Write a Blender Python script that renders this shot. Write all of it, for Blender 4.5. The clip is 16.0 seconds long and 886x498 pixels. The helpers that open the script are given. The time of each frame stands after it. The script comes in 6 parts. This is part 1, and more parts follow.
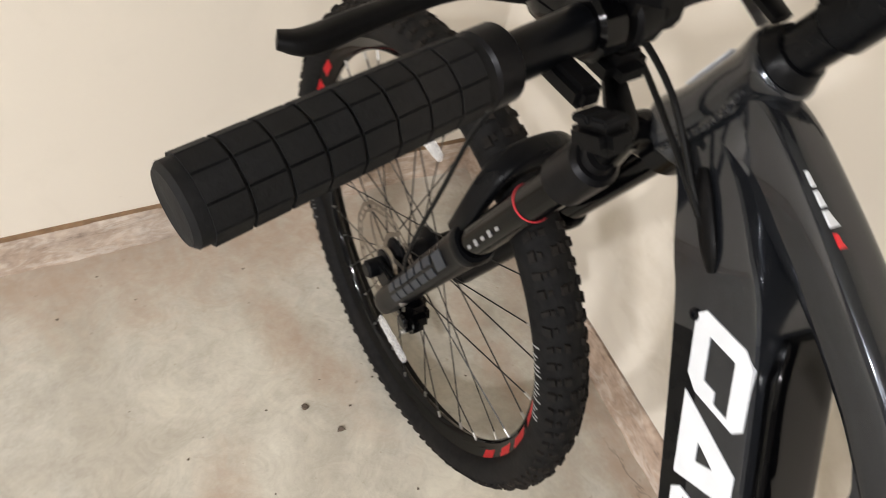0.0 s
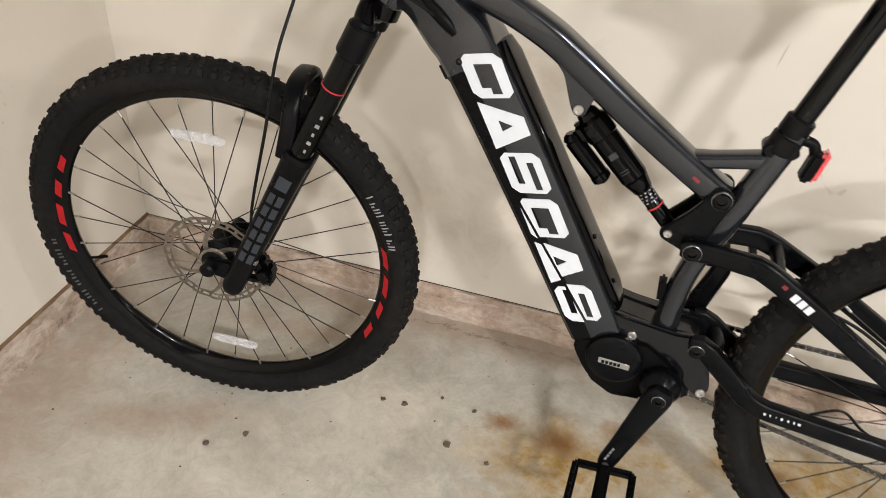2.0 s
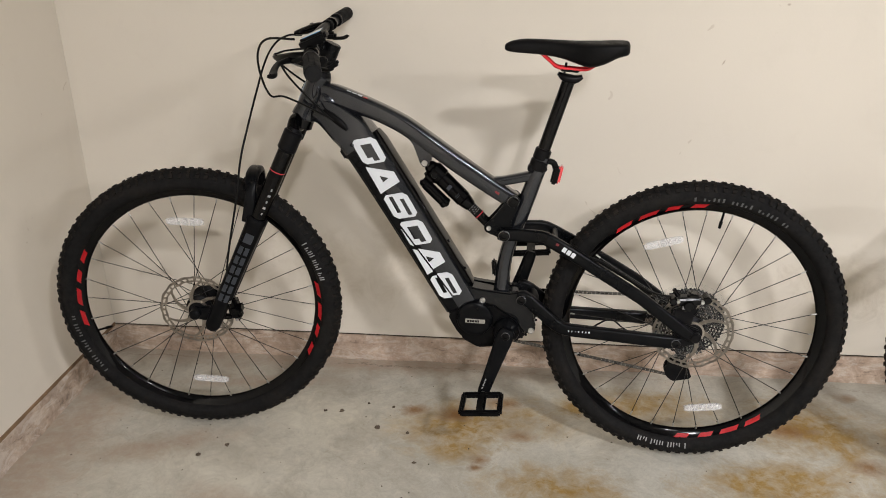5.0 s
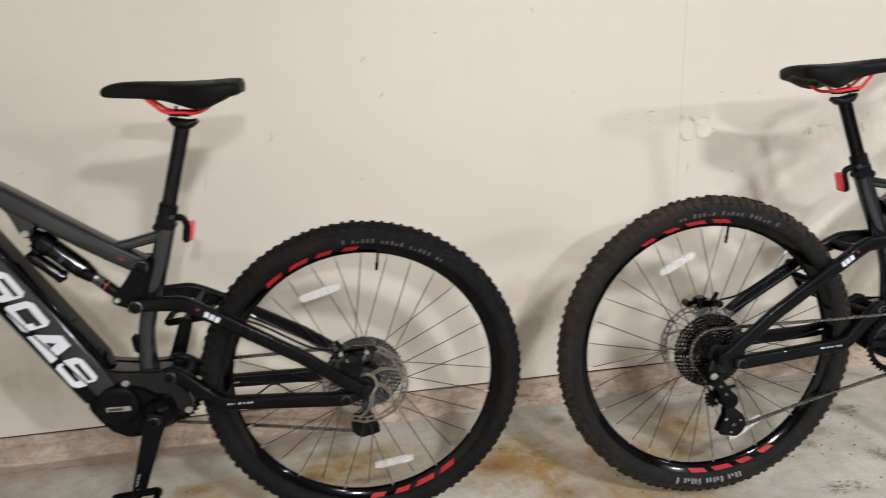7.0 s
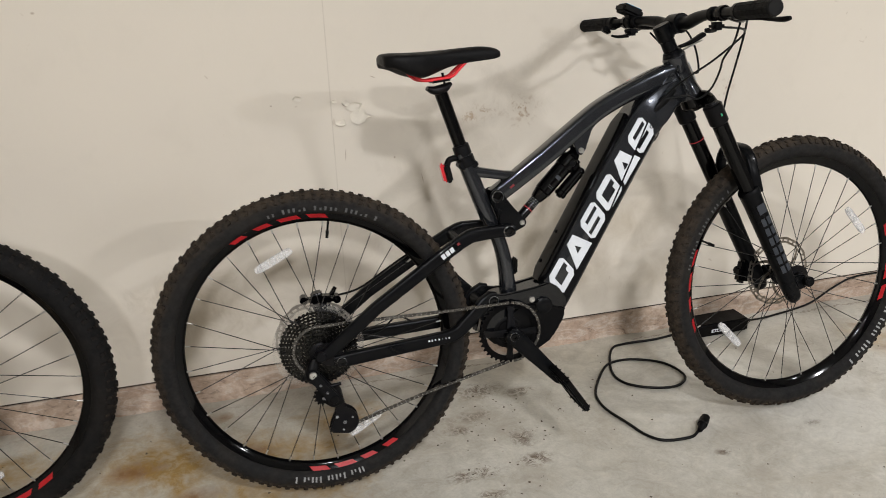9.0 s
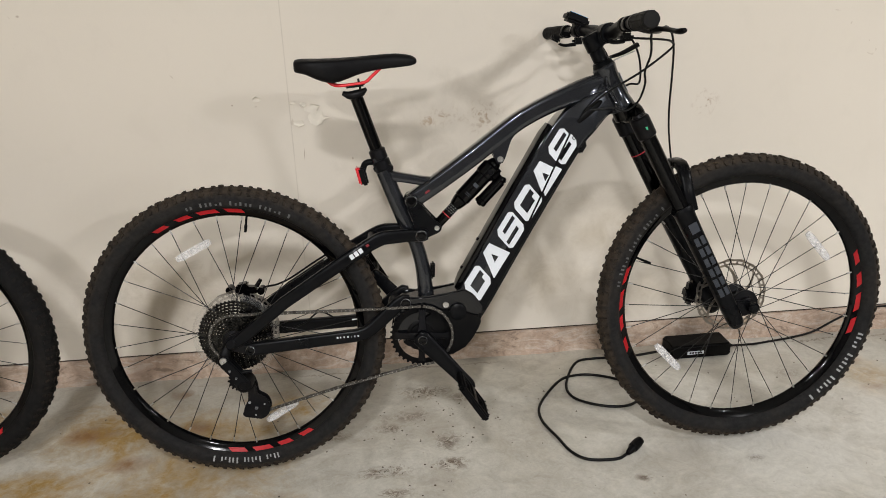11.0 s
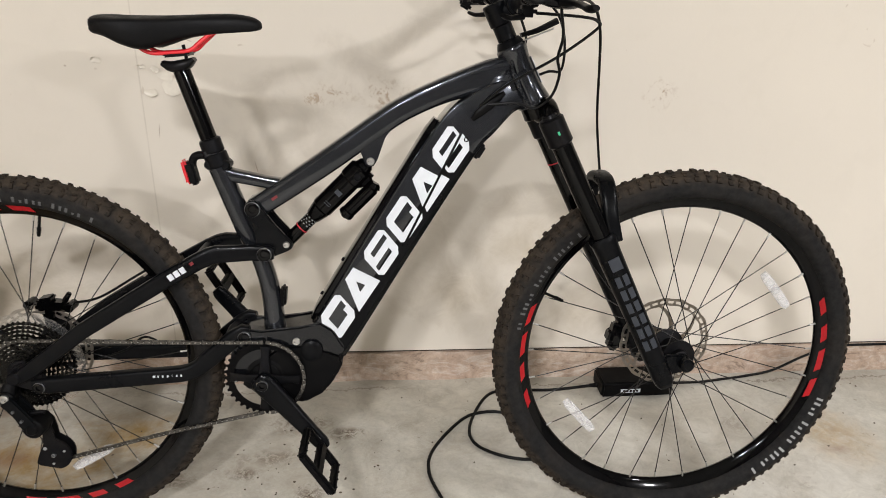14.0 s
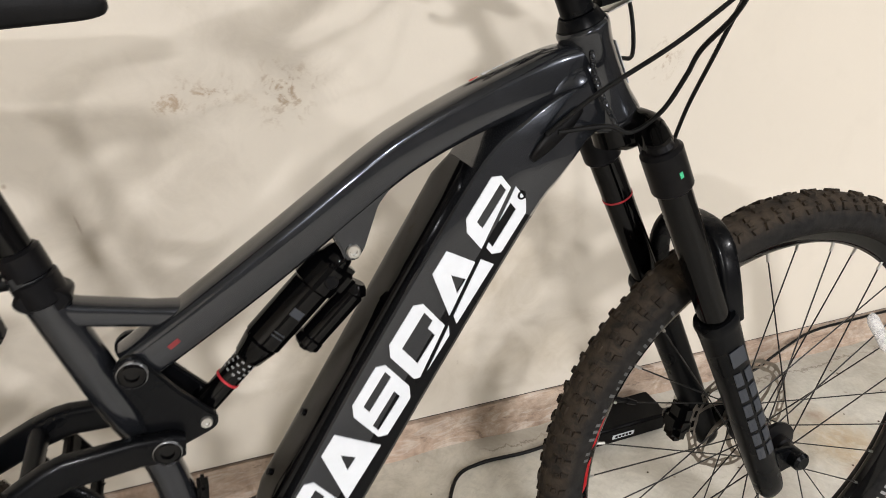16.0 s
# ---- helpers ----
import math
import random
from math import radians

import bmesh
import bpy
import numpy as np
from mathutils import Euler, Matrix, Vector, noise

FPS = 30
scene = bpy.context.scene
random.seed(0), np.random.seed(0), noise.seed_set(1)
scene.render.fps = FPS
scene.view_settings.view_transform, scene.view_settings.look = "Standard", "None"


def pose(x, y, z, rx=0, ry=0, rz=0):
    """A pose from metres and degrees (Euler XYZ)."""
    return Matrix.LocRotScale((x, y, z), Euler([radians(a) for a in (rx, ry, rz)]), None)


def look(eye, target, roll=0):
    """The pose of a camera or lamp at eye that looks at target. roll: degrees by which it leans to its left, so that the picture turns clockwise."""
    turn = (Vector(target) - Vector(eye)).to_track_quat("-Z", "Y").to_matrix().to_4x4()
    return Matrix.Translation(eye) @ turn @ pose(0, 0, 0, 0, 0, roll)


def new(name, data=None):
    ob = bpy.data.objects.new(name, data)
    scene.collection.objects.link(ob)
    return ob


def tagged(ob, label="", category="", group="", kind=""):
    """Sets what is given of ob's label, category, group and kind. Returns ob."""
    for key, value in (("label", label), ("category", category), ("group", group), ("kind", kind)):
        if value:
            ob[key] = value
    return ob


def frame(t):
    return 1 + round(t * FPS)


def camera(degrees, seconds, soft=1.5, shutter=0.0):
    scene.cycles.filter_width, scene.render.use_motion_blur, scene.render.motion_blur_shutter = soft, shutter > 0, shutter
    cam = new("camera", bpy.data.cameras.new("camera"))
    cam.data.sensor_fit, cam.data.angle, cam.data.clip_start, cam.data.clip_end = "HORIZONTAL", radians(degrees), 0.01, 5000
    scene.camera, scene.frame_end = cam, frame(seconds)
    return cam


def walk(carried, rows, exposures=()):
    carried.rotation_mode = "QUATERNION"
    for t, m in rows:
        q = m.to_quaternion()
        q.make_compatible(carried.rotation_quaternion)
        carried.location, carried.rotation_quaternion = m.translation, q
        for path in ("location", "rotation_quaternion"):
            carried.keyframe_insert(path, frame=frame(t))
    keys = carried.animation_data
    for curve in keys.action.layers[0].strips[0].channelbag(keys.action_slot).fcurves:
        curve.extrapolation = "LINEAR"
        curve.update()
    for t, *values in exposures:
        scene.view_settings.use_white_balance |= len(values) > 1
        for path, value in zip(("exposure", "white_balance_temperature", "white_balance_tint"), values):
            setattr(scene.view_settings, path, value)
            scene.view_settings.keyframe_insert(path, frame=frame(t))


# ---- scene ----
# camera and its walk
cam = camera(62.2, 16.0, soft=0.85, shutter=0.3)
PATH = [
    (0, (-0.571, -0.796, 1.217), (-1.696, -0.044, -0.256), 15.1),
    (0.5, (-0.511, -0.866, 1.195), (-1.445, 0.208, -0.21), 12.3),
    (1, (-0.435, -1.009, 1.173), (-1.172, 0.273, -0.173), 8.7),
    (1.5, (-0.434, -1.192, 1.178), (-1.031, 0.268, -0.051), 5.7),
    (2, (-0.492, -1.398, 1.183), (-0.958, 0.191, 0.061), 3.7),
    (2.5, (-0.46, -1.566, 1.189), (-0.838, 0.114, 0.171), 2.9),
    (3, (-0.427, -1.753, 1.195), (-0.753, -0.03, 0.234), 2.6),
    (5.5, (-0.318, -2.158, 1.206), (-0.508, -0.278, 0.55), -1.9),
    (6, (-0.274, -2.155, 1.204), (-0.379, -0.263, 0.564), -2.4),
    (6.5, (-0.138, -2.074, 1.201), (-0.104, -0.179, 0.562), -2.9),
    (7, (0.056, -1.974, 1.171), (0.312, -0.088, 0.557), -2.7),
    (7.5, (0.216, -1.953, 1.193), (0.623, -0.101, 0.557), -2.8),
    (8, (0.46, -2.01, 1.187), (0.957, -0.185, 0.536), -2.6),
    (8.5, (0.637, -2.07, 1.182), (1.142, -0.252, 0.518), -2.6),
    (9, (0.789, -2.033, 1.185), (1.266, -0.224, 0.478), -1.8),
    (9.5, (0.928, -2.04, 1.186), (1.312, -0.217, 0.46), -1.6),
    (12, (1.383, -2.197, 1.191), (1.495, -0.321, 0.508), -1.7),
    (12.5, (1.406, -2.115, 1.187), (1.531, -0.248, 0.479), -1.3),
    (13, (1.466, -1.962, 1.172), (1.591, -0.107, 0.436), -0.8),
    (13.5, (1.526, -1.866, 1.169), (1.654, -0.025, 0.397), 0.4),
    (14, (1.577, -1.756, 1.176), (1.74, 0.066, 0.367), 1.6),
    (14.5, (1.512, -1.616, 1.17), (1.762, 0.182, 0.33), 2.7),
    (15, (1.409, -1.43, 1.175), (1.768, 0.325, 0.285), 2.9),
    (15.5, (1.396, -1.235, 1.148), (1.888, 0.464, 0.214), 2.4),
    (16, (1.384, -1.067, 1.136), (2.082, 0.533, 0.16), 3.3),
]
EXPOSURES = [(0.0, 0.86, 6450, 10), (1.0, 0.80, 6480, 10), (2.0, 0.67, 6500, 10), (3.0, 0.48, 6480, 10), (5.5, 0.22, 6430, 10), (7.0, 0.22, 6250, 9), (7.5, 0.11, 6240, 9), (9.0, -0.12, 6400, 9), (12.5, -0.11, 6430, 9), (14.0, 0.08, 6450, 10), (15.0, 0.17, 6480, 10), (16.0, 0.20, 6500, 10)]
walk(cam, [(t, look(eye, target, roll)) for t, eye, target, roll in PATH], EXPOSURES)

# ---------------------------------------------------------------- world and lamps
world = bpy.data.worlds.new("world")
scene.world = world
world.use_nodes = True
world.node_tree.nodes["Background"].inputs[0].default_value = (0.9, 0.95, 1.0, 1)
world.node_tree.nodes["Background"].inputs[1].default_value = 0.02

CEILING = 2.75
# unseen lamps placed by their shadows; the second is added to fill the right
LAMPS = [(1.05, -3.15, 84), (4.0, -2.05, 44), (0.6, -5.2, 148), (4.5, -5.2, 168)]


# ---------------------------------------------------------------- materials
def ramp(nt, fac, stops):
    n = nt.nodes.new("ShaderNodeValToRGB")
    el = n.color_ramp.elements
    while len(el) < len(stops):
        el.new(0.5)
    for e, (p, c) in zip(el, stops):
        e.position = p
        e.color = (c, c, c, 1) if isinstance(c, (int, float)) else (*c, 1)
    nt.links.new(fac, n.inputs[0])
    return n.outputs[0]


def noise_node(nt, vec, scale, detail=4.0, rough=0.6, dist=0.0):
    n = nt.nodes.new("ShaderNodeTexNoise")
    n.inputs["Scale"].default_value = scale
    n.inputs["Detail"].default_value = detail
    n.inputs["Roughness"].default_value = rough
    n.inputs["Distortion"].default_value = dist
    nt.links.new(vec, n.inputs["Vector"])
    return n.outputs[0]


def mix(nt, fac, a, b, mode="MIX"):
    n = nt.nodes.new("ShaderNodeMix")
    n.data_type, n.blend_type = "RGBA", mode
    for sock, v in ((n.inputs[0], fac), (n.inputs[6], a), (n.inputs[7], b)):
        if hasattr(v, "is_linked"):
            nt.links.new(v, sock)
        elif isinstance(v, (int, float)):
            sock.default_value = v
        else:
            sock.default_value = (*v, 1)
    return n.outputs[2]


def maths(nt, op, a, b=0.0, c=0.0):
    n = nt.nodes.new("ShaderNodeMath")
    n.operation = op
    for sock, v in zip(n.inputs, (a, b, c)):
        if hasattr(v, "is_linked"):
            nt.links.new(v, sock)
        else:
            sock.default_value = v
    return n.outputs[0]


def bump(nt, bsdf, height, strength=0.3, distance=0.002):
    n = nt.nodes.new("ShaderNodeBump")
    n.inputs["Strength"].default_value, n.inputs["Distance"].default_value = strength, distance
    nt.links.new(height, n.inputs["Height"])
    nt.links.new(n.outputs[0], bsdf.inputs["Normal"])


def base(name):
    m = bpy.data.materials.new(name)
    m.use_nodes = True
    nt = m.node_tree
    b = nt.nodes["Principled BSDF"]
    co = nt.nodes.new("ShaderNodeTexCoord").outputs["Object"]
    return m, nt, b, co


def simple(name, col, rough=0.5, metal=0.0, coat=0.0, var=0.25, scale=60.0, bumps=0.0, dust=0.0, dustcol=(0.25, 0.2, 0.15), spec=0.4):
    """A surface with grain at two scales, and dust where asked for."""
    m, nt, b, co = base(name)
    b.inputs["Specular IOR Level"].default_value = spec
    n1 = noise_node(nt, co, scale, 5)
    n2 = noise_node(nt, co, scale * 0.12, 3)
    both = maths(nt, "MULTIPLY", n1, n2)
    dark = tuple(c * (1 - var) for c in col)
    lite = tuple(min(1, c * (1 + var)) for c in col)
    c = ramp(nt, both, [(0.12, dark), (0.42, lite)])
    if dust:
        d = ramp(nt, noise_node(nt, co, 14, 6, 0.7), [(0.45, 0.0), (0.8, dust)])
        c = mix(nt, d, c, dustcol)
    nt.links.new(c, b.inputs["Base Color"])
    r = ramp(nt, n2, [(0.3, max(0.02, rough * 0.8)), (0.7, min(1, rough * 1.25))])
    nt.links.new(r, b.inputs["Roughness"])
    b.inputs["Metallic"].default_value = metal
    b.inputs["Coat Weight"].default_value = coat
    b.inputs["Coat Roughness"].default_value = 0.035
    if bumps:
        bump(nt, b, n1, bumps, 0.001)
    return m


PAINT = simple("graphite_paint", (0.0245, 0.0268, 0.0315), 0.18, 0.65, 0.58, 0.12, 300, 0.0, 0.012, spec=0.15)
CRADLE = simple("dark_graphite_paint", (0.0045, 0.0050, 0.0062), 0.16, 0.3, 0.50, 0.12, 300, 0.0, 0.012, spec=0.12)
MATTE = simple("satin_black_paint", (0.0026, 0.0029, 0.0036), 0.30, 0.0, 0.06, 0.2, 120, 0.0, 0.010, spec=0.07)
GLOSS = simple("gloss_black_metal", (0.0012, 0.0012, 0.0014), 0.10, 0.0, 0.22, 0.2, 80, spec=0.08)
ANOD = simple("black_anodised_metal", (0.0055, 0.0056, 0.0066), 0.36, 0.4, 0.0, 0.2, 200, 0.0, 0.03, spec=0.12)
PLASTIC = simple("black_plastic", (0.0026, 0.0026, 0.0029), 0.42, 0.0, 0.0, 0.2, 200, 0.15, 0.012, spec=0.08)
RUBBER = simple("black_rubber", (0.0050, 0.0050, 0.0054), 0.66, 0.0, 0.0, 0.25, 150, 0.25, 0.04, spec=0.10)
GRIP = simple("grip_rubber", (0.0085, 0.0086, 0.0090), 0.70, 0.0, 0.0, 0.25, 300, 0.3, 0.03, spec=0.12)
SADDLE = simple("saddle_vinyl", (0.0036, 0.0036, 0.0040), 0.5, 0.0, 0.0, 0.2, 400, 0.3, 0.01, spec=0.12)
CABLE = simple("cable_rubber", (0.0045, 0.0045, 0.0045), 0.42, 0.0, 0.0, 0.1, 100, spec=0.15)
BOLT = simple("grey_bolt_metal", (0.22, 0.225, 0.235), 0.25, 0.9, 0.0, 0.2, 100)
RINGRED = simple("dull_red_rubber", (0.42, 0.020, 0.030), 0.5, 0.0, 0.0, 0.12, 90)
RED = simple("red_paint", (0.62, 0.012, 0.02), 0.35, 0.0, 0.3, 0.12, 90)
DARKRED = simple("dull_red_print", (0.16, 0.010, 0.014), 0.4, 0.0, 0.2, 0.12, 90)
WHITE = simple("white_decal", (0.60, 0.625, 0.66), 0.4, 0.0, 0.2, 0.05, 60)
GREY = simple("grey_print", (0.024, 0.028, 0.036), 0.5, 0.0, 0.0, 0.1, 60)
PALE = simple("pale_print", (0.24, 0.24, 0.24), 0.6, 0.0, 0.0, 0.15, 60)
GREYPRINT = simple("grey_sidewall_print", (0.075, 0.075, 0.075), 0.6, 0.0, 0.0, 0.3, 60)
LIGHTPRINT = simple("light_sidewall_print", (0.26, 0.26, 0.26), 0.6, 0.0, 0.0, 0.2, 60)
GREEN = simple("green_print", (0.05, 0.45, 0.22), 0.5)
STEEL = simple("brushed_steel", (0.50, 0.49, 0.47), 0.32, 0.95, 0.0, 0.15, 200)
DARKSTEEL = simple("dark_chain_steel", (0.105, 0.100, 0.093), 0.26, 0.9, 0.0, 0.5, 400, 0.3, 0.25, (0.03, 0.024, 0.018))
SPROCKET = simple("worn_sprocket_steel", (0.042, 0.041, 0.038), 0.25, 0.9, 0.0, 0.55, 500, 0.4, 0.4, (0.02, 0.016, 0.012))
SPOKE = simple("black_spoke_steel", (0.035, 0.034, 0.033), 0.34, 0.8, 0.0, 0.2, 100)
ROTOR = simple("tarnished_rotor_steel", (0.37, 0.335, 0.29), 0.34, 0.9, 0.0, 0.2, 160)
SCREEN = simple("blue_display_face", (0.06, 0.30, 0.62), 0.10, 0.0, 1.0, 0.1, 20)


def tyre_material(name, dirt, tread=0.0):
    """Rubber with dust in patches; tread: how much dried mud clings to the running surface."""
    m, nt, b, co = base(name)
    n1 = noise_node(nt, co, 90, 5)
    n2 = noise_node(nt, co, 9, 5, 0.7, 0.6)
    n3 = noise_node(nt, co, 46, 6, 0.75, 0.8)
    c = ramp(nt, n1, [(0.3, (0.0078, 0.0077, 0.0079)), (0.75, (0.0185, 0.0180, 0.0175))] if tread > 0.5 else [(0.3, (0.0048, 0.0047, 0.0049)), (0.75, (0.0115, 0.0111, 0.0109))])
    d = maths(nt, "MULTIPLY", ramp(nt, n2, [(0.5 - 0.25 * dirt, 0.0), (0.78, 1.0)]), dirt)
    c = mix(nt, d, c, (0.070, 0.053, 0.038))
    if tread:
        sep = nt.nodes.new("ShaderNodeSeparateXYZ")
        nt.links.new(co, sep.inputs[0])
        flat = nt.nodes.new("ShaderNodeCombineXYZ")
        nt.links.new(sep.outputs["X"], flat.inputs[0])
        nt.links.new(sep.outputs["Z"], flat.inputs[2])
        ln = nt.nodes.new("ShaderNodeVectorMath")
        ln.operation = "LENGTH"
        nt.links.new(flat.outputs[0], ln.inputs[0])
        out_ = maths(nt, "ADD", ln.outputs["Value"], maths(nt, "MULTIPLY", maths(nt, "SUBTRACT", n3, 0.5), 0.016))
        crown = maths(nt, "MULTIPLY", ramp(nt, maths(nt, "MULTIPLY", maths(nt, "SUBTRACT", out_, 0.30), 10.0), [(0.44, 0.0), (0.60, 1.0)]), tread)
        patch = maths(nt, "MULTIPLY", crown, ramp(nt, n3, [(0.36, 0.15), (0.56, 1.0)]))
        c = mix(nt, patch, c, mix(nt, n2, (0.038, 0.028, 0.020), (0.098, 0.073, 0.049)))
    nt.links.new(c, b.inputs["Base Color"])
    b.inputs["Roughness"].default_value = 0.72
    b.inputs["Specular IOR Level"].default_value = 0.08
    bump(nt, b, n3 if tread else n1, 0.45, 0.002)
    return m


TYRE_CLEAN = tyre_material("tyre_rubber_clean", 0.12)
TYRE_DUSTY = tyre_material("tyre_rubber_dusty", 0.16, 0.55)
TREAD_CLEAN = tyre_material("tread_rubber_clean", 0.22, 0.10)
TREAD_MUDDY = tyre_material("tread_rubber_muddy", 0.28, 0.45)


def reflector_material():
    m, nt, b, co = base("clear_reflector_plastic")
    v = nt.nodes.new("ShaderNodeTexVoronoi")
    v.inputs["Scale"].default_value = 260
    nt.links.new(co, v.inputs["Vector"])
    c = ramp(nt, v.outputs["Distance"], [(0.1, (0.80, 0.81, 0.83)), (0.6, (0.95, 0.95, 0.95))])
    nt.links.new(c, b.inputs["Base Color"])
    b.inputs["Roughness"].default_value = 0.18
    b.inputs["Transmission Weight"].default_value = 0.62
    b.inputs["Alpha"].default_value = 0.68
    bump(nt, b, v.outputs["Distance"], 0.4, 0.001)
    return m


REFLECT = reflector_material()


def clear_material():
    m, nt, b, co = base("clear_guard_plastic")
    b.inputs["Base Color"].default_value = (0.9, 0.9, 0.88, 1)
    b.inputs["Roughness"].default_value = 0.12
    b.inputs["Transmission Weight"].default_value = 0.9
    n = noise_node(nt, co, 25, 4)
    nt.links.new(ramp(nt, n, [(0.3, 0.12), (0.7, 0.3)]), b.inputs["Alpha"])
    return m


CLEAR = clear_material()


def tail_lens():
    m, nt, b, co = base("red_tail_lens")
    v = nt.nodes.new("ShaderNodeTexVoronoi")
    v.inputs["Scale"].default_value = 400
    nt.links.new(co, v.inputs["Vector"])
    nt.links.new(ramp(nt, v.outputs["Distance"], [(0.1, (0.45, 0.01, 0.02)), (0.7, (0.7, 0.03, 0.04))]), b.inputs["Base Color"])
    b.inputs["Roughness"].default_value, b.inputs["Coat Weight"].default_value = 0.15, 1.0
    return m


TAILLENS = tail_lens()


def blot(nt, co, x, y, rx, ry, soft=0.5, warp=None, angle=0.0, axes="xy"):
    """A ragged stain of a given place and size: 1 inside, 0 outside."""
    mp = nt.nodes.new("ShaderNodeMapping")
    mp.vector_type = "TEXTURE"
    if axes == "xy":
        mp.inputs["Location"].default_value = (x, y, 0)
        mp.inputs["Rotation"].default_value = (0, 0, angle)
        mp.inputs["Scale"].default_value = (rx, ry, 50)
    else:
        mp.inputs["Location"].default_value = (x, 0, y)
        mp.inputs["Rotation"].default_value = (0, angle, 0)
        mp.inputs["Scale"].default_value = (rx, 50, ry)
    nt.links.new(co, mp.inputs["Vector"])
    ln = nt.nodes.new("ShaderNodeVectorMath")
    ln.operation = "LENGTH"
    nt.links.new(mp.outputs[0], ln.inputs[0])
    d = ln.outputs["Value"]
    if warp is not None:
        d = maths(nt, "ADD", d, maths(nt, "MULTIPLY", maths(nt, "SUBTRACT", warp, 0.5), 1.9))
    return ramp(nt, d, [(max(0.0, 1 - soft), 1.0), (1.0, 0.0)])


# pale patches that paint light into the floor where bike shade falls too dark
LIT_FLOOR = ((1.75, -0.08, 0.75, 0.20, 0.35), (-0.10, -0.28, 0.36, 0.24, 0.60), (-0.95, -0.35, 0.35, 0.22, 0.40), (2.35, -0.22, 0.40, 0.25, 0.25))


def floor_material():
    m, nt, b, co = base("worn_concrete")
    big = noise_node(nt, co, 1.3, 4, 0.6, 0.4)
    mid = noise_node(nt, co, 6.5, 6, 0.7, 0.6)
    fine = noise_node(nt, co, 120, 4, 0.7)
    c = ramp(nt, mid, [(0.32, (0.295, 0.275, 0.23)), (0.50, (0.415, 0.397, 0.345)), (0.68, (0.505, 0.49, 0.44))])
    c = mix(nt, 0.5, c, ramp(nt, big, [(0.35, (0.38, 0.36, 0.32)), (0.65, (0.48, 0.47, 0.435))]))
    c = mix(nt, 0.13, c, ramp(nt, fine, [(0.3, (0.22, 0.20, 0.18)), (0.7, (0.76, 0.74, 0.70))]), "OVERLAY")
    w = noise_node(nt, co, 9, 6, 0.75, 0.8)
    w2 = noise_node(nt, co, 26, 5, 0.7, 0.4)
    ochre, rust = (0.275, 0.165, 0.034), (0.19, 0.082, 0.014)
    # brighten the shaded stretches through their colour
    for x, y, rx, ry, k in LIT_FLOOR:
        c = mix(nt, maths(nt, "MULTIPLY", blot(nt, co, x, y, rx, ry, 0.85, w), k), c, (0.62, 0.575, 0.475))
    pools = None
    for x, y, rx, ry, a in ((-0.52, -0.37, 0.24, 0.16, 0.3), (-0.37, -0.32, 0.20, 0.14, 0.0), (-0.52, -0.48, 0.13, 0.07, 0.0), (-0.18, -0.24, 0.10, 0.07, 0.0), (0.02, -0.22, 0.26, 0.12, 0.1), (0.48, -0.3, 0.25, 0.2, -0.3), (0.78, -0.33, 0.28, 0.13, -0.2), (0.62, -0.6, 0.22, 0.13, 0.3), (-0.25, -0.62, 0.22, 0.12, 0.0), (2.72, -0.30, 0.12, 0.16, 0.5), (0.30, -0.55, 0.30, 0.14, 0.2), (0.75, -0.48, 0.30, 0.20, 0.1), (0.95, -0.22, 0.16, 0.10, 0.0), (0.55, -0.75, 0.35, 0.16, 0.1), (0.85, -0.68, 0.25, 0.10, -0.2)):
        s = blot(nt, co, x, y, rx, ry, 0.75, w, a)
        pools = s if pools is None else maths(nt, "MAXIMUM", pools, s)
    c = mix(nt, maths(nt, "MULTIPLY", pools, maths(nt, "MULTIPLY", ramp(nt, w2, [(0.3, 0.35), (0.58, 1.0)]), 0.97)), c, ochre)
    spots = None
    for x, y, rx, ry in ((-0.66, -0.30, 0.05, 0.035), (-0.46, -0.555, 0.022, 0.018), (-0.40, -0.24, 0.07, 0.04), (-0.35, -0.40, 0.05, 0.035), (-0.53, -0.31, 0.07, 0.05), (-0.45, -0.52, 0.035, 0.025), (-0.09, -0.25, 0.06, 0.04), (0.40, -0.30, 0.09, 0.05), (0.62, -0.11, 0.04, 0.03), (0.56, -0.45, 0.07, 0.04), (0.70, -0.30, 0.08, 0.04), (2.74, -0.20, 0.03, 0.03), (2.70, -0.36, 0.05, 0.02)):
        s = blot(nt, co, x, y, rx, ry, 0.9, w2)
        spots = s if spots is None else maths(nt, "MAXIMUM", spots, s)
    c = mix(nt, maths(nt, "MULTIPLY", spots, 0.9), c, rust)
    muddy = None
    for x, y, rx, ry in ((1.36, -0.20, 0.10, 0.05), (1.30, -0.33, 0.08, 0.035), (1.24, -0.57, 0.08, 0.03), (1.41, -0.46, 0.045, 0.05), (1.41, -0.56, 0.05, 0.035), (1.25, -0.38, 0.05, 0.03), (2.49, -0.25, 0.055, 0.050), (2.19, -0.64, 0.032, 0.018), (2.56, -0.48, 0.03, 0.018), (1.26, -0.66, 0.06, 0.025), (1.48, -0.24, 0.06, 0.03), (1.88, -0.68, 0.035, 0.02), (1.10, -0.40, 0.05, 0.03)):
        s = blot(nt, co, x, y, rx, ry, 0.8, w)
        muddy = s if muddy is None else maths(nt, "MAXIMUM", muddy, s)
    c = mix(nt, maths(nt, "MULTIPLY", muddy, ramp(nt, noise_node(nt, co, 34, 6, 0.8, 1.4), [(0.45, 0.05), (0.54, 1.0)])), c, (0.105, 0.074, 0.049))
    clean = blot(nt, co, 2.45, -0.45, 0.75, 0.55, 0.8, w)
    c = mix(nt, maths(nt, "MULTIPLY", clean, 0.48), c, (0.60, 0.585, 0.55))
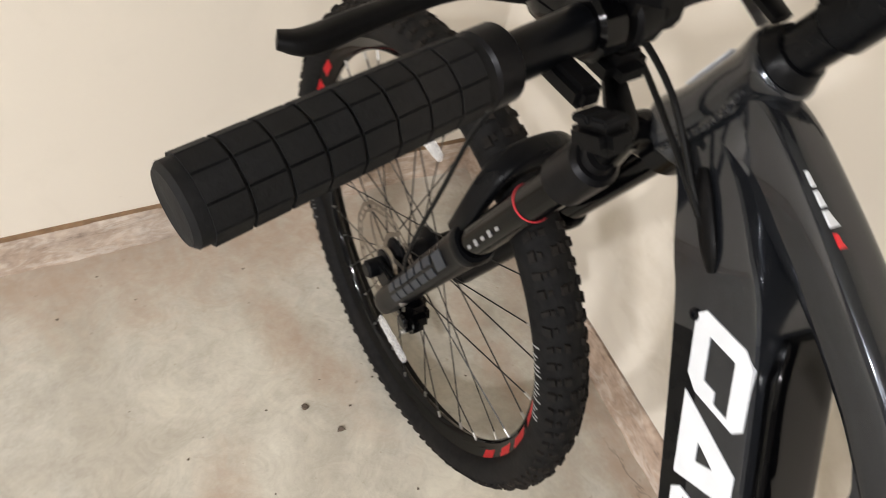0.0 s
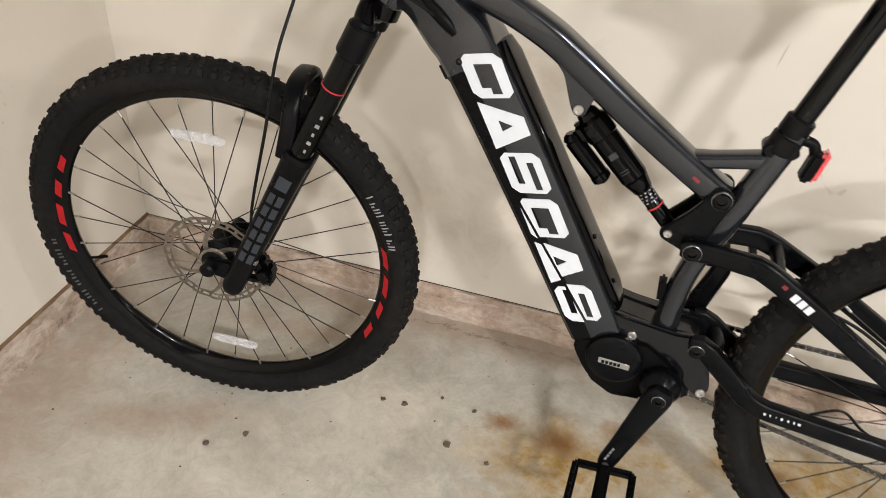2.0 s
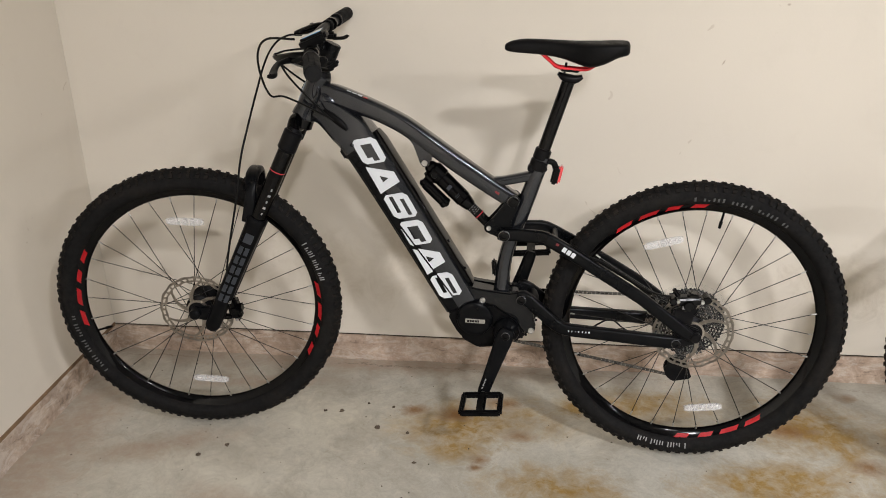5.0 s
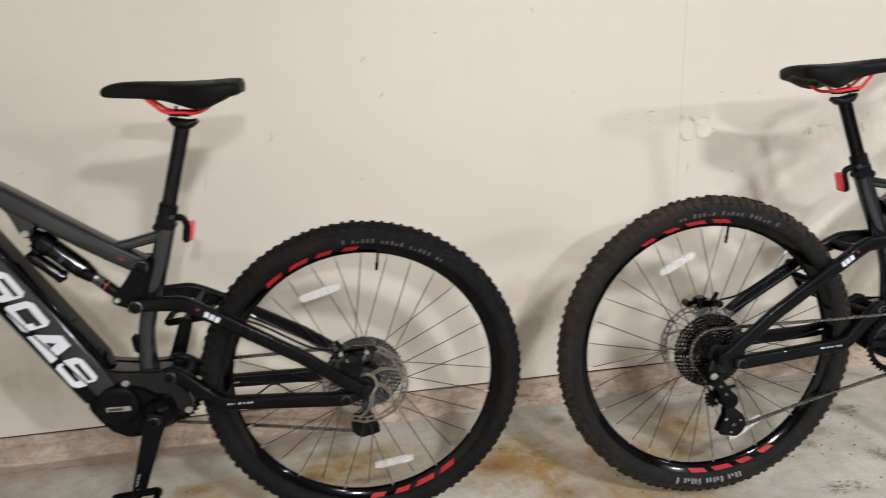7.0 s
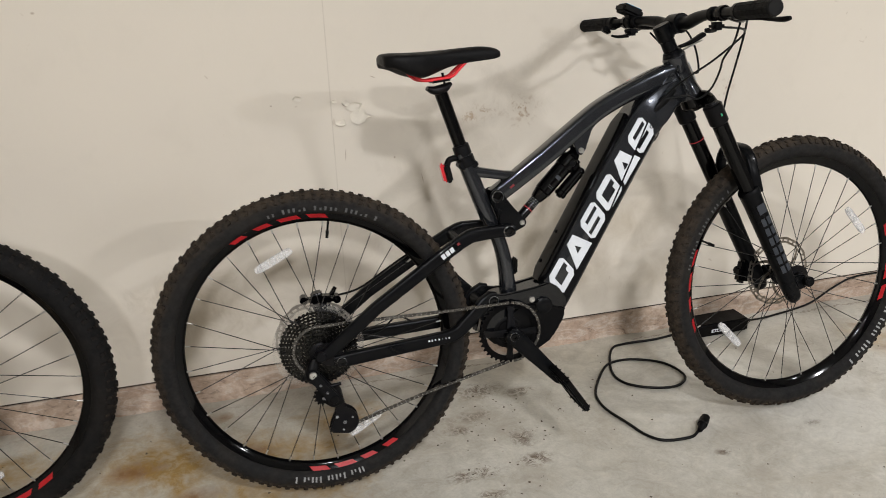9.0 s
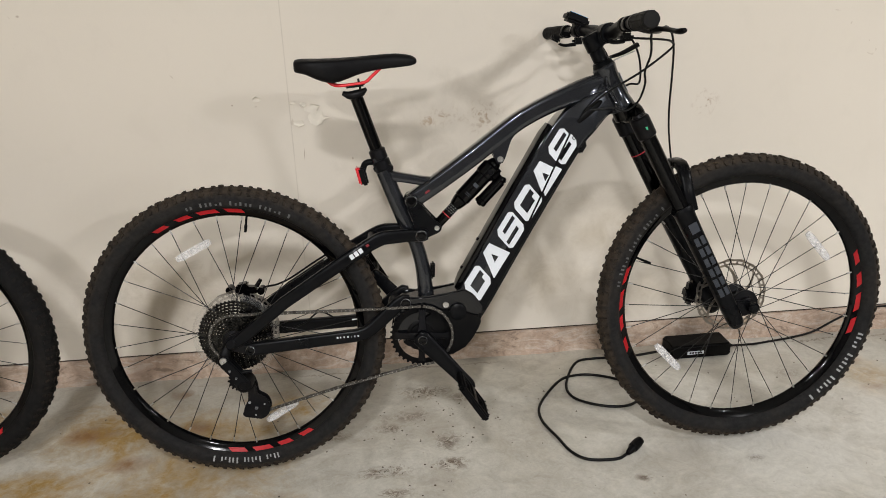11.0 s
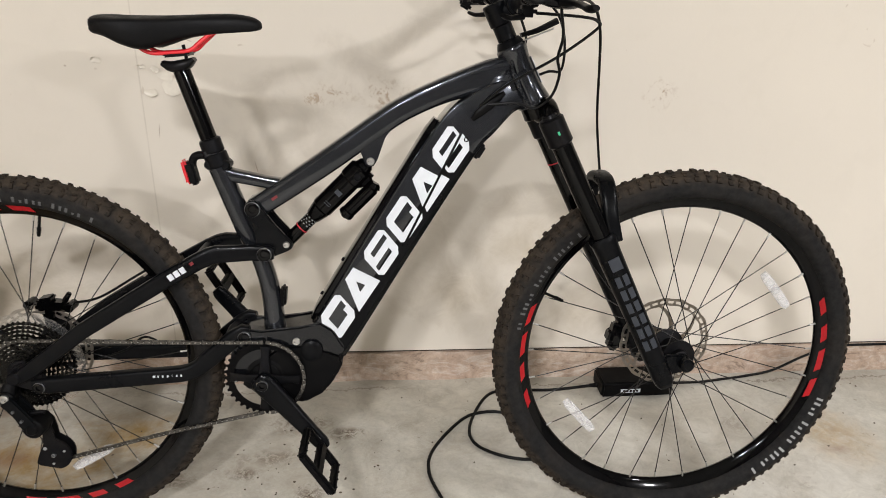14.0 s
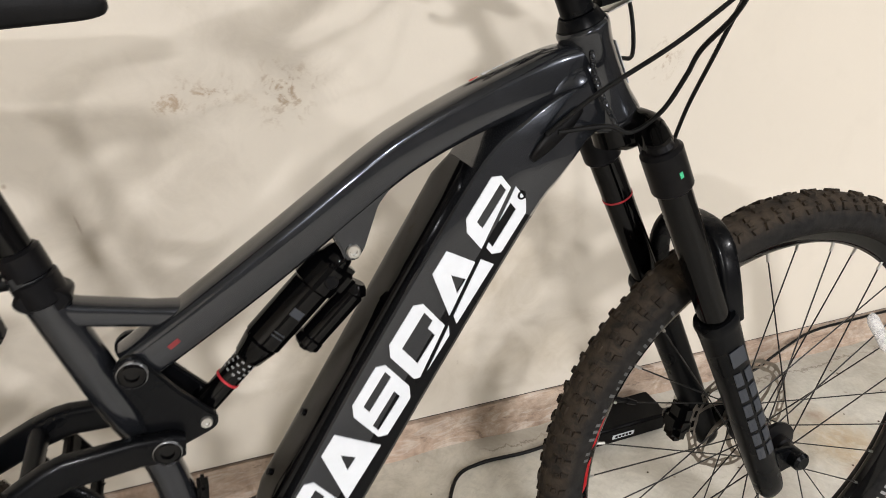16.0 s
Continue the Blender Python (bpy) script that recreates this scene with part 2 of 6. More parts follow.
    c = mix(nt, maths(nt, "MULTIPLY", blot(nt, co, -1.15, -0.62, 0.60, 0.42, 0.8, w), 0.55), c, (0.60, 0.565, 0.485))
    bloom = ramp(nt, noise_node(nt, co, 2.6, 7, 0.72, 1.2), [(0.47, 0.0), (0.62, 0.50)])
    c = mix(nt, bloom, c, (0.315, 0.285, 0.235))
    scratch = ramp(nt, noise_node(nt, co, 11, 8, 0.8, 2.5), [(0.60, 0.0), (0.68, 0.35)])
    c = mix(nt, scratch, c, (0.25, 0.215, 0.165))
    trowel = noise_node(nt, co, 16, 7, 0.78, 1.6)
    c = mix(nt, 0.26, c, ramp(nt, trowel, [(0.34, (0.26, 0.235, 0.185)), (0.50, (0.50, 0.49, 0.46)), (0.66, (0.70, 0.68, 0.62))]), "OVERLAY")
    # pinkish rubbed band along the two walls
    pink = None
    for x, y, rx, ry, a in ((-1.66, -0.9, 0.22, 1.1, 0.12), (-1.62, -0.6, 0.20, 0.6, 0.12), (-1.35, -0.55, 0.30, 0.07, 0.4), (-1.15, -0.18, 0.35, 0.05, 0.1), (-1.05, -0.75, 0.25, 0.06, -0.3), (-0.9, -0.03, 1.2, 0.10, 0.0)):
        s = blot(nt, co, x, y, rx, ry, 0.8, w, a)
        pink = s if pink is None else maths(nt, "MAXIMUM", pink, s)
    c = mix(nt, maths(nt, "MULTIPLY", pink, ramp(nt, w2, [(0.3, 0.35), (0.6, 0.75)])), c, (0.33, 0.24, 0.175))
    # a hairline crack a hand's width from the wall
    sep = nt.nodes.new("ShaderNodeSeparateXYZ")
    nt.links.new(co, sep.inputs[0])
    off = maths(nt, "ABSOLUTE", maths(nt, "ADD", maths(nt, "ADD", sep.outputs["Y"], 0.052), maths(nt, "MULTIPLY", maths(nt, "SUBTRACT", w, 0.5), 0.10)))
    hair = maths(nt, "MULTIPLY", ramp(nt, off, [(0.0005, 0.8), (0.0035, 0.0)]), ramp(nt, big, [(0.45, 0.0), (0.55, 1.0)]))
    c = mix(nt, hair, c, (0.14, 0.11, 0.085))
    specks = ramp(nt, noise_node(nt, co, 55, 3, 0.5), [(0.70, 0.0), (0.76, 0.6)])
    c = mix(nt, specks, c, (0.22, 0.18, 0.14))
    nt.links.new(c, b.inputs["Base Color"])
    nt.links.new(ramp(nt, mid, [(0.3, 0.40), (0.7, 0.62)]), b.inputs["Roughness"])
    bump(nt, b, maths(nt, "ADD", maths(nt, "MULTIPLY", fine, 0.4), mid), 0.25, 0.003)
    return m


def wall_material(name, marks):
    m, nt, b, co = base(name)
    big = noise_node(nt, co, 1.1, 3, 0.5, 0.3)
    mid = noise_node(nt, co, 7, 5, 0.65, 0.4)
    fine = noise_node(nt, co, 160, 3, 0.6)
    c = ramp(nt, big, [(0.3, (0.665, 0.61, 0.525)), (0.7, (0.695, 0.64, 0.555))])
    c = mix(nt, ramp(nt, mid, [(0.55, 0.0), (0.85, 0.3)]), c, (0.58, 0.53, 0.45))
    if marks:
        w = noise_node(nt, co, 12, 6, 0.75, 0.9)
        w2 = noise_node(nt, co, 45, 5, 0.75, 0.5)
        # grime, plus a thin streak at (1.62, 0.93) painted as the handlebar's shadow
        grime_shade = None
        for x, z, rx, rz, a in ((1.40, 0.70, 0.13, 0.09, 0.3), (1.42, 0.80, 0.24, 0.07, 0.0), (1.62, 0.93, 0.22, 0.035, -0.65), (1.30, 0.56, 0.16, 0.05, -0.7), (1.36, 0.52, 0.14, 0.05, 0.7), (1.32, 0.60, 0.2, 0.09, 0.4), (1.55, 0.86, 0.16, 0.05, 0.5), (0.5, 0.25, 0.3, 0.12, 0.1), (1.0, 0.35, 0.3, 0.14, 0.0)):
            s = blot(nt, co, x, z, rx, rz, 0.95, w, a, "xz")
            grime_shade = s if grime_shade is None else maths(nt, "MAXIMUM", grime_shade, s)
        c = mix(nt, maths(nt, "MULTIPLY", grime_shade, 0.30), c, (0.33, 0.285, 0.225))
        # dirt smears, with the bikes' shade on the low wall painted in
        smudge_shade = None
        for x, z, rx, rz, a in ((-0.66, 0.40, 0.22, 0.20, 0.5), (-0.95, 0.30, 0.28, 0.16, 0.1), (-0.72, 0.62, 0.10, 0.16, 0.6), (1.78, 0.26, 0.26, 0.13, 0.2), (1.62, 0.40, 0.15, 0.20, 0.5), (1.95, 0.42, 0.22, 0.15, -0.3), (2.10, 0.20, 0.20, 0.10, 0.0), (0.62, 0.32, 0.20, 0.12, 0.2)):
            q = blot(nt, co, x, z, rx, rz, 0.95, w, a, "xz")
            smudge_shade = q if smudge_shade is None else maths(nt, "MAXIMUM", smudge_shade, q)
        c = mix(nt, maths(nt, "MULTIPLY", smudge_shade, ramp(nt, mid, [(0.32, 0.22), (0.62, 0.62)])), c, (0.42, 0.355, 0.26))
        rub = None
        for x, z, rx, rz in ((2.262, 0.806, 0.045, 0.05), (1.47, 0.80, 0.07, 0.035), (1.58, 0.79, 0.06, 0.06), (1.42, 0.79, 0.05, 0.03)):
            s = blot(nt, co, x, z, rx, rz, 0.9, w, 0.0, "xz")
            rub = s if rub is None else maths(nt, "MAXIMUM", rub, s)
        c = mix(nt, maths(nt, "MULTIPLY", rub, ramp(nt, w2, [(0.52, 0.0), (0.62, 0.75)])), c, (0.34, 0.24, 0.15))
        seam = maths(nt, "ADD", blot(nt, co, 1.02, 1.2, 0.0022, 6.0, 0.6, None, 0.0, "xz"), 0.0)
        c = mix(nt, maths(nt, "MULTIPLY", seam, ramp(nt, mid, [(0.35, 0.15), (0.65, 0.5)])), c, (0.42, 0.37, 0.30))
        ticks = None
        for x, z, rx, rz, a in ((-0.30, 0.77, 0.002, 0.028, 0.2), (1.19, 0.69, 0.004, 0.005, 0.0), (1.05, 0.71, 0.002, 0.02, 0.1), (0.33, 1.12, 0.006, 0.004, 0.0), (0.18, 0.97, 0.003, 0.01, 0.5), (1.14, 0.92, 0.01, 0.002, 0.4), (1.27, 0.62, 0.002, 0.02, -0.2), (0.86, 0.86, 0.004, 0.003, 0.0)):
            q = blot(nt, co, x, z, rx, rz, 0.7, None, a, "xz")
            ticks = q if ticks is None else maths(nt, "MAXIMUM", ticks, q)
        c = mix(nt, maths(nt, "MULTIPLY", ticks, 0.6), c, (0.30, 0.22, 0.15))
    # a few scattered scuffs
    sc = ramp(nt, noise_node(nt, co, 17, 2, 0.4, 1.5), [(0.77, 0.0), (0.80, 0.35)])
    c = mix(nt, sc, c, (0.38, 0.30, 0.22))
    nt.links.new(c, b.inputs["Base Color"])
    b.inputs["Roughness"].default_value = 0.62
    bump(nt, b, maths(nt, "ADD", maths(nt, "MULTIPLY", fine, 0.35), mid), 0.16, 0.003)
    return m


def curb_material(name, pale, tint):
    """Bare concrete stained brown and pink, scraped pale in streaks along its length."""
    m, nt, b, co = base(name)
    mp = nt.nodes.new("ShaderNodeMapping")
    mp.inputs["Scale"].default_value = (0.35, 0.35, 1.0)
    nt.links.new(co, mp.inputs["Vector"])
    a = noise_node(nt, co, 14, 6, 0.75, 0.7)
    f = noise_node(nt, co, 70, 5, 0.7)
    streak = noise_node(nt, mp.outputs[0], 30, 7, 0.75, 0.9)
    c = ramp(nt, a, [(0.28, (0.215, 0.160, 0.120)), (0.45, (0.36, 0.28, 0.215)), (0.60, (0.47, 0.385, 0.31)), (0.78, (0.54, 0.475, 0.41))])
    c = mix(nt, ramp(nt, noise_node(nt, co, 3.2, 4), [(0.40, 0.0), (0.65, 0.8)]), c, mix(nt, 0.6, c, tint))
    c = mix(nt, 0.30, c, ramp(nt, f, [(0.3, (0.2, 0.15, 0.11)), (0.7, (0.7, 0.62, 0.55))]), "OVERLAY")
    c = mix(nt, ramp(nt, streak, [(0.50, 0.0), (0.60, pale)]), c, (0.64, 0.585, 0.52))
    c = mix(nt, ramp(nt, streak, [(0.36, 0.6), (0.43, 0.0)]), c, (0.12, 0.085, 0.062))
    nt.links.new(c, b.inputs["Base Color"])
    b.inputs["Roughness"].default_value = 0.85
    bump(nt, b, maths(nt, "ADD", a, maths(nt, "MULTIPLY", streak, 0.5)), 0.7, 0.005)
    return m


FLOOR_M = floor_material()
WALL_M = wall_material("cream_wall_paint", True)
WALL_PLAIN = wall_material("cream_wall_paint_plain", False)
CURB_M = curb_material("rubbed_footing_concrete", 0.38, (0.44, 0.33, 0.265))
CURB_BROWN = curb_material("grey_brown_footing_concrete", 0.45, (0.44, 0.405, 0.37))
# for unseen walls, dark so that less light bounces back
WALL_DULL = simple("dark_unseen_wall", (0.15, 0.14, 0.13), 0.8, 0, 0, 0.2, 6)
GAP_M = simple("dark_board_edge", (0.05, 0.035, 0.025), 0.9, 0, 0, 0.4, 40)
WOOD_M = simple("brown_board_edge", (0.20, 0.125, 0.07), 0.8, 0, 0, 0.35, 30)
CEIL_M = simple("grey_white_ceiling_paint", (0.50, 0.50, 0.49), 0.8, 0, 0, 0.05, 8)
LAMP_M = simple("white_lamp_metal", (0.75, 0.75, 0.75), 0.5, 0, 0, 0.05, 30)


def glow_material():
    m, nt, b, co = base("lamp_diffuser")
    b.inputs["Emission Color"].default_value = (1.0, 0.965, 0.92, 1)
    b.inputs["Emission Strength"].default_value = 6.0
    b.inputs["Base Color"].default_value = (0.9, 0.9, 0.9, 1)
    return m


GLOW_M = glow_material()


# ---------------------------------------------------------------- mesh helpers
def shape():
    return bmesh.new()


def finish(bm, name, mat, sharp=38):
    bmesh.ops.recalc_face_normals(bm, faces=bm.faces[:])
    me = bpy.data.meshes.new(name)
    bm.to_mesh(me)
    bm.free()
    me.shade_smooth()
    me.set_sharp_from_angle(angle=radians(sharp))
    if mat:
        me.materials.append(mat)
    return me


def part(name, bm, mat, parent=None, label="", m=None, sharp=38):
    me = bm if isinstance(bm, bpy.types.Mesh) else finish(bm, name, mat, sharp)
    ob = new(name, me)
    if parent:
        ob.parent = parent
    if m is not None:
        ob.matrix_basis = m
    return tagged(ob, label)


def spline(pts, per=6):
    """Catmull-Rom through rows of numbers."""
    p = [np.array(q, float) for q in pts]
    p = [2 * p[0] - p[1], *p, 2 * p[-1] - p[-2]]
    out = []
    for i in range(1, len(p) - 2):
        a, b, c, d = p[i - 1:i + 3]
        for k in range(per):
            t = k / per
            out.append(0.5 * ((2 * b) + (c - a) * t + (2 * a - 5 * b + 4 * c - d) * t * t + (3 * b - a - 3 * c + d) * t ** 3))
    out.append(p[-2])
    return out


def sweep(bm, rows, seg=16, power=2.0, per=6, smooth=True, flat=False):
    """A tube through rows of x, y, z, half-width (sideways), half-height. power > 2 squares it off."""
    rows = spline(rows, per) if smooth and len(rows) > 2 else [np.array(r, float) for r in rows]
    rings = []
    n = len(rows)
    ref = None
    for i, r in enumerate(rows):
        tan = rows[min(i + 1, n - 1)][:3] - rows[max(i - 1, 0)][:3]
        tan = tan / (np.linalg.norm(tan) + 1e-12)
        if ref is None:
            ref = np.array((0.0, 1.0, 0.0)) if abs(tan[1]) < 0.9 else np.array((1.0, 0.0, 0.0))
        side = ref - tan * (ref @ tan)
        side = side / (np.linalg.norm(side) + 1e-12)
        if abs(tan[1]) > 0.5 or not flat:
            ref = side
        up = np.cross(tan, side)
        ring = []
        for k in range(seg):
            a = 2 * math.pi * (k + 0.5) / seg
            ca, sa = math.cos(a), math.sin(a)
            u = math.copysign(abs(ca) ** (2 / power), ca) * r[3]
            v = math.copysign(abs(sa) ** (2 / power), sa) * r[4]
            ring.append(bm.verts.new(r[:3] + side * u + up * v))
        rings.append(ring)
    for a, b in zip(rings, rings[1:]):
        for k in range(seg):
            bm.faces.new((a[k], a[(k + 1) % seg], b[(k + 1) % seg], b[k]))
    bm.faces.new(rings[0][::-1])
    bm.faces.new(rings[-1])
    return bm


def wire(bm, pts, r, seg=8, per=6):
    return sweep(bm, [(*p, r, r) for p in pts], seg, 2.0, per)


def rod(bm, a, b, r, r2=None, seg=18, bevel=0.0):
    """A round bar from a to b, with softened ends."""
    a, b = np.array(a, float), np.array(b, float)
    r2 = r if r2 is None else r2
    d = (b - a) / np.linalg.norm(b - a)
    rows = [(*a, r, r), (*b, r2, r2)]
    if bevel:
        rows = [(*a, r - bevel, r - bevel), (*(a + d * bevel), r, r), (*(b - d * bevel), r2, r2), (*b, r2 - bevel, r2 - bevel)]
    return sweep(bm, rows, seg, 2.0, 1, False)


def lathe(bm, prof, seg=64, closed=False, centre=(0, 0, 0)):
    """Turns rows of (radius, y) round the y axis."""
    rings = []
    for r, y in prof:
        rings.append([bm.verts.new((centre[0] + r * math.cos(2 * math.pi * k / seg), centre[1] + y, centre[2] + r * math.sin(2 * math.pi * k / seg))) for k in range(seg)])
    pairs = list(zip(rings, rings[1:]))
    if closed:
        pairs.append((rings[-1], rings[0]))
    for a, b in pairs:
        for k in range(seg):
            bm.faces.new((a[k], a[(k + 1) % seg], b[(k + 1) % seg], b[k]))
    if not closed:
        bm.faces.new(rings[0])
        bm.faces.new(rings[-1][::-1])
    return bm


def plate(bm, outline, y0, y1, bevel=0.0015):
    """A plate with an outline in x, z between two y."""
    tmp = bmesh.new()
    vs = [tmp.verts.new((x, y0, z)) for x, z in outline]
    f = tmp.faces.new(vs)
    ext = bmesh.ops.extrude_face_region(tmp, geom=[f])
    for v in ext["geom"]:
        if isinstance(v, bmesh.types.BMVert):
            v.co.y = y1
    if bevel:
        bmesh.ops.bevel(tmp, geom=tmp.edges[:], offset=bevel, segments=2, affect="EDGES", clamp_overlap=True)
    me = bpy.data.meshes.new("tmp")
    tmp.to_mesh(me)
    tmp.free()
    bm.from_mesh(me)
    bpy.data.meshes.remove(me)
    return bm


def rbox(bm, size, bevel=0.002, m=None, seg=2):
    tmp = bmesh.new()
    bmesh.ops.create_cube(tmp, size=1.0, matrix=Matrix.Diagonal((*size, 1)))
    if bevel:
        bmesh.ops.bevel(tmp, geom=tmp.edges[:], offset=bevel, segments=seg, affect="EDGES", clamp_overlap=True)
    if m is not None:
        tmp.transform(m)
    me = bpy.data.meshes.new("tmp")
    tmp.to_mesh(me)
    tmp.free()
    bm.from_mesh(me)
    bpy.data.meshes.remove(me)
    return bm


def ring_arc(n, cx, cz, r, a0, a1):
    return [(cx + r * math.cos(radians(a0 + (a1 - a0) * i / n)), cz + r * math.sin(radians(a0 + (a1 - a0) * i / n))) for i in range(n + 1)]


# ---------------------------------------------------------------- the room
FAR_X, FAR_Y, LEFT_X = 6.4, -7.4, -1.755
LEFT_A = math.atan2(0.076, 0.76)      # the side wall runs a few degrees out of square
FOOT = 0.083                          # height of the bare footing


def slab(name, x0, x1, y0, y1, z0, z1, mat, label, m=None, bevel=0.0):
    bm = shape()
    rbox(bm, (x1 - x0, y1 - y0, z1 - z0), bevel, pose((x0 + x1) / 2, (y0 + y1) / 2, (z0 + z1) / 2))
    ob = part(name, bm, mat, None, label, m)
    return tagged(ob, kind="structure", category=name.split("_")[0])


def floor_sheet():
    bm = shape()
    bmesh.ops.create_grid(bm, x_segments=120, y_segments=100, size=1.0)
    for v in bm.verts:
        x, y = -2.4 + (v.co.x + 1) / 2 * 8.9, -7.2 + (v.co.y + 1) / 2 * 7.5
        v.co = Vector((x, y, 0.0015 * noise.noise((x * 2.2, y * 2.2, 0.3)) - 0.0008))
    ob = part("floor", bm, FLOOR_M, None, "pale worn concrete floor with ochre rust stains and dirt")
    return tagged(ob, kind="structure", category="floor")


floor_sheet()
wall_n = slab("wall_north", -2.2, FAR_X, 0.0, 0.12, FOOT + 0.006, CEILING, WALL_M, "cream painted plasterboard wall with scuffs, dirt and painted-in shade")
left_m = Matrix.Translation((LEFT_X, 0, 0)) @ pose(0, 0, 0, 0, 0, math.degrees(LEFT_A))
slab("wall_west", -0.12, 0.0, FAR_Y - 0.3, -0.001, FOOT + 0.006, CEILING, WALL_PLAIN, "plain cream painted side wall", left_m)
# unseen walls and ceiling that close the room, darkened to cut fill light
slab("wall_east", FAR_X, FAR_X + 0.12, FAR_Y, 0.12, 0.0, CEILING, WALL_DULL, "plain dull brown-grey wall, unseen, kept dark to hold back bounced light")
slab("wall_south", -2.2, FAR_X, FAR_Y - 0.12, FAR_Y, 0.0, CEILING, WALL_DULL, "plain dull brown-grey wall, unseen, kept dark to hold back bounced light")
slab("ceiling", -3.0, FAR_X + 0.2, FAR_Y - 0.2, 0.2, CEILING, CEILING + 0.1, CEIL_M, "flat dull white ceiling, unseen, greyed to bounce less light")


def footing(name, x0, x1, m, label, mat):
    """The bare concrete strip under the boards, with an uneven face."""
    bm = shape()
    nx, prof = int((x1 - x0) / 0.02), ((-0.002, 0.0), (0.006, 0.0), (0.014, 0.0), (0.022, 0.0), (0.032, 0.0), (0.045, 0.0), (0.062, 0.0), (0.075, 0.0), (0.083, 0.004))
    rows = []
    for i in range(nx + 1):
        x = x0 + (x1 - x0) * i / nx
        row = []
        for z, y in prof:
            bulge = 0.006 * noise.noise((x * 5, z * 22, 1.7)) + 0.004 * noise.noise((x * 24, z * 50, 4.1))
            foot = 0.007 * max(0.0, 1 - z / 0.046) ** 1.4 * (0.9 + 0.5 * noise.noise((x * 7, 0, 8.0)))
            row.append(bm.verts.new((x, -0.006 - max(-0.004, bulge) - foot + y, z)))
        row.append(bm.verts.new((x, 0.05, 0.083)))
        rows.append(row)
    for a, b in zip(rows, rows[1:]):
        for k in range(len(a) - 1):
            bm.faces.new((a[k], a[k + 1], b[k + 1], b[k]))
    ob = part(name, bm, mat, None, label, m, 60)
    return tagged(ob, kind="structure", category="baseboard")


footing("baseboard_north", -2.0, FAR_X, None, "bare brown-stained concrete footing strip under the wall", CURB_M)
flip = left_m @ pose(0, 0, 0, 0, 0, 90)
footing("baseboard_west", FAR_Y, 0.0, flip, "bare brown-stained concrete footing strip under the side wall", CURB_BROWN)
slab("trim_north", -2.0, FAR_X, 0.004, 0.05, FOOT - 0.004, FOOT + 0.008, GAP_M, "dark gap under the wall board")
slab("trim_west", -0.05, 0.003, FAR_Y, 0.0, FOOT - 0.002, FOOT + 0.009, WOOD_M, "brown raw bottom edge of the wall board", left_m)


def ceiling_lamp(x, y, watts):
    root = new("ceiling_light")
    root.location = (x, y, CEILING)
    tagged(root, "square white ceiling lamp with a frosted diffuser", "lamp", "ceiling lamps")
    bm = shape()
    rbox(bm, (0.44, 0.44, 0.05), 0.012, pose(0, 0, -0.025))
    part("frame", bm, LAMP_M, root)
    bm = shape()
    rbox(bm, (0.38, 0.38, 0.03), 0.012, pose(0, 0, -0.052))
    part("diffuser", bm, GLOW_M, root, "glowing frosted diffuser")
    li = bpy.data.lights.new("ceiling_light", "AREA")
    li.shape, li.size, li.size_y, li.energy, li.color = "RECTANGLE", 0.24, 0.24, watts, (1.0, 0.985, 1.0)
    ob = new("lamp_glow", li)
    ob.location = (x, y, CEILING - 0.075)


for lx, ly, lw in LAMPS:
    ceiling_lamp(lx, ly, lw)

# ---------------------------------------------------------------- wheels
R_AXLE = 0.374


def mesh_tyre():
    bm = shape()
    prof = []
    for i in range(19):
        a = radians(-116 + 232 * i / 18)
        prof.append((0.338 + 0.0295 * math.cos(a), 0.0300 * math.sin(a)))
    prof = [(0.3168, -0.0158), (0.3178, -0.0190), *prof, (0.3178, 0.0190), (0.3168, 0.0158)]
    lathe(bm, prof, 120, True)
    return finish(bm, "tyre", None, 50)


def mesh_tread():
    """Knobs in four rows, each a tapered block standing on the casing."""
    verts, faces = [], []
    rng = random.Random(4)

    def knob(th, phi, along, across, high):
        ids = len(verts)
        along, across = along * rng.uniform(0.75, 1.2), across * rng.uniform(0.8, 1.2)
        high, phi, skew = high * rng.uniform(0.75, 1.15), phi + rng.uniform(-0.04, 0.04), rng.uniform(-0.35, 0.35)
        for up, k in ((-0.0015, 1.0), (high, 0.78)):
            for sa, sc in ((-1, -1), (1, -1), (1, 1), (-1, 1)):
                p = phi + sc * across * k / 0.0297
                t = th + (sa * along * k + sc * across * skew) / 0.367
                rr = 0.0297 + up
                rad = 0.338 + rr * math.cos(p)
                verts.append((rad * math.cos(t), rr * math.sin(p), rad * math.sin(t)))
        for f in ((4, 5, 6, 7), (0, 1, 5, 4), (1, 2, 6, 5), (2, 3, 7, 6), (3, 0, 4, 7)):
            faces.append(tuple(ids + q for q in f))

    n = 104
    for i in range(n):
        th = 2 * math.pi * i / n
        j = 0.25 * rng.uniform(-1, 1) / n
        h = 0.0035 + 0.0006 * rng.uniform(-1, 1)
        for sd in (-1, 1):
            if i % 2 == 0:
                knob(th + j, sd * 0.15, 0.0056, 0.0034, h)
            else:
                knob(th + j, sd * 0.40, 0.0052, 0.0036, h)
            knob(th + j, sd * 0.66, 0.0040, 0.0026, h * 0.85)
            knob(th + j + sd * 0.2 / n, sd * 0.98, 0.0046 if i % 2 else 0.0060, 0.0050, h)
    me = bpy.data.meshes.new("tread")
    me.from_pydata(verts, [], faces)
    return me


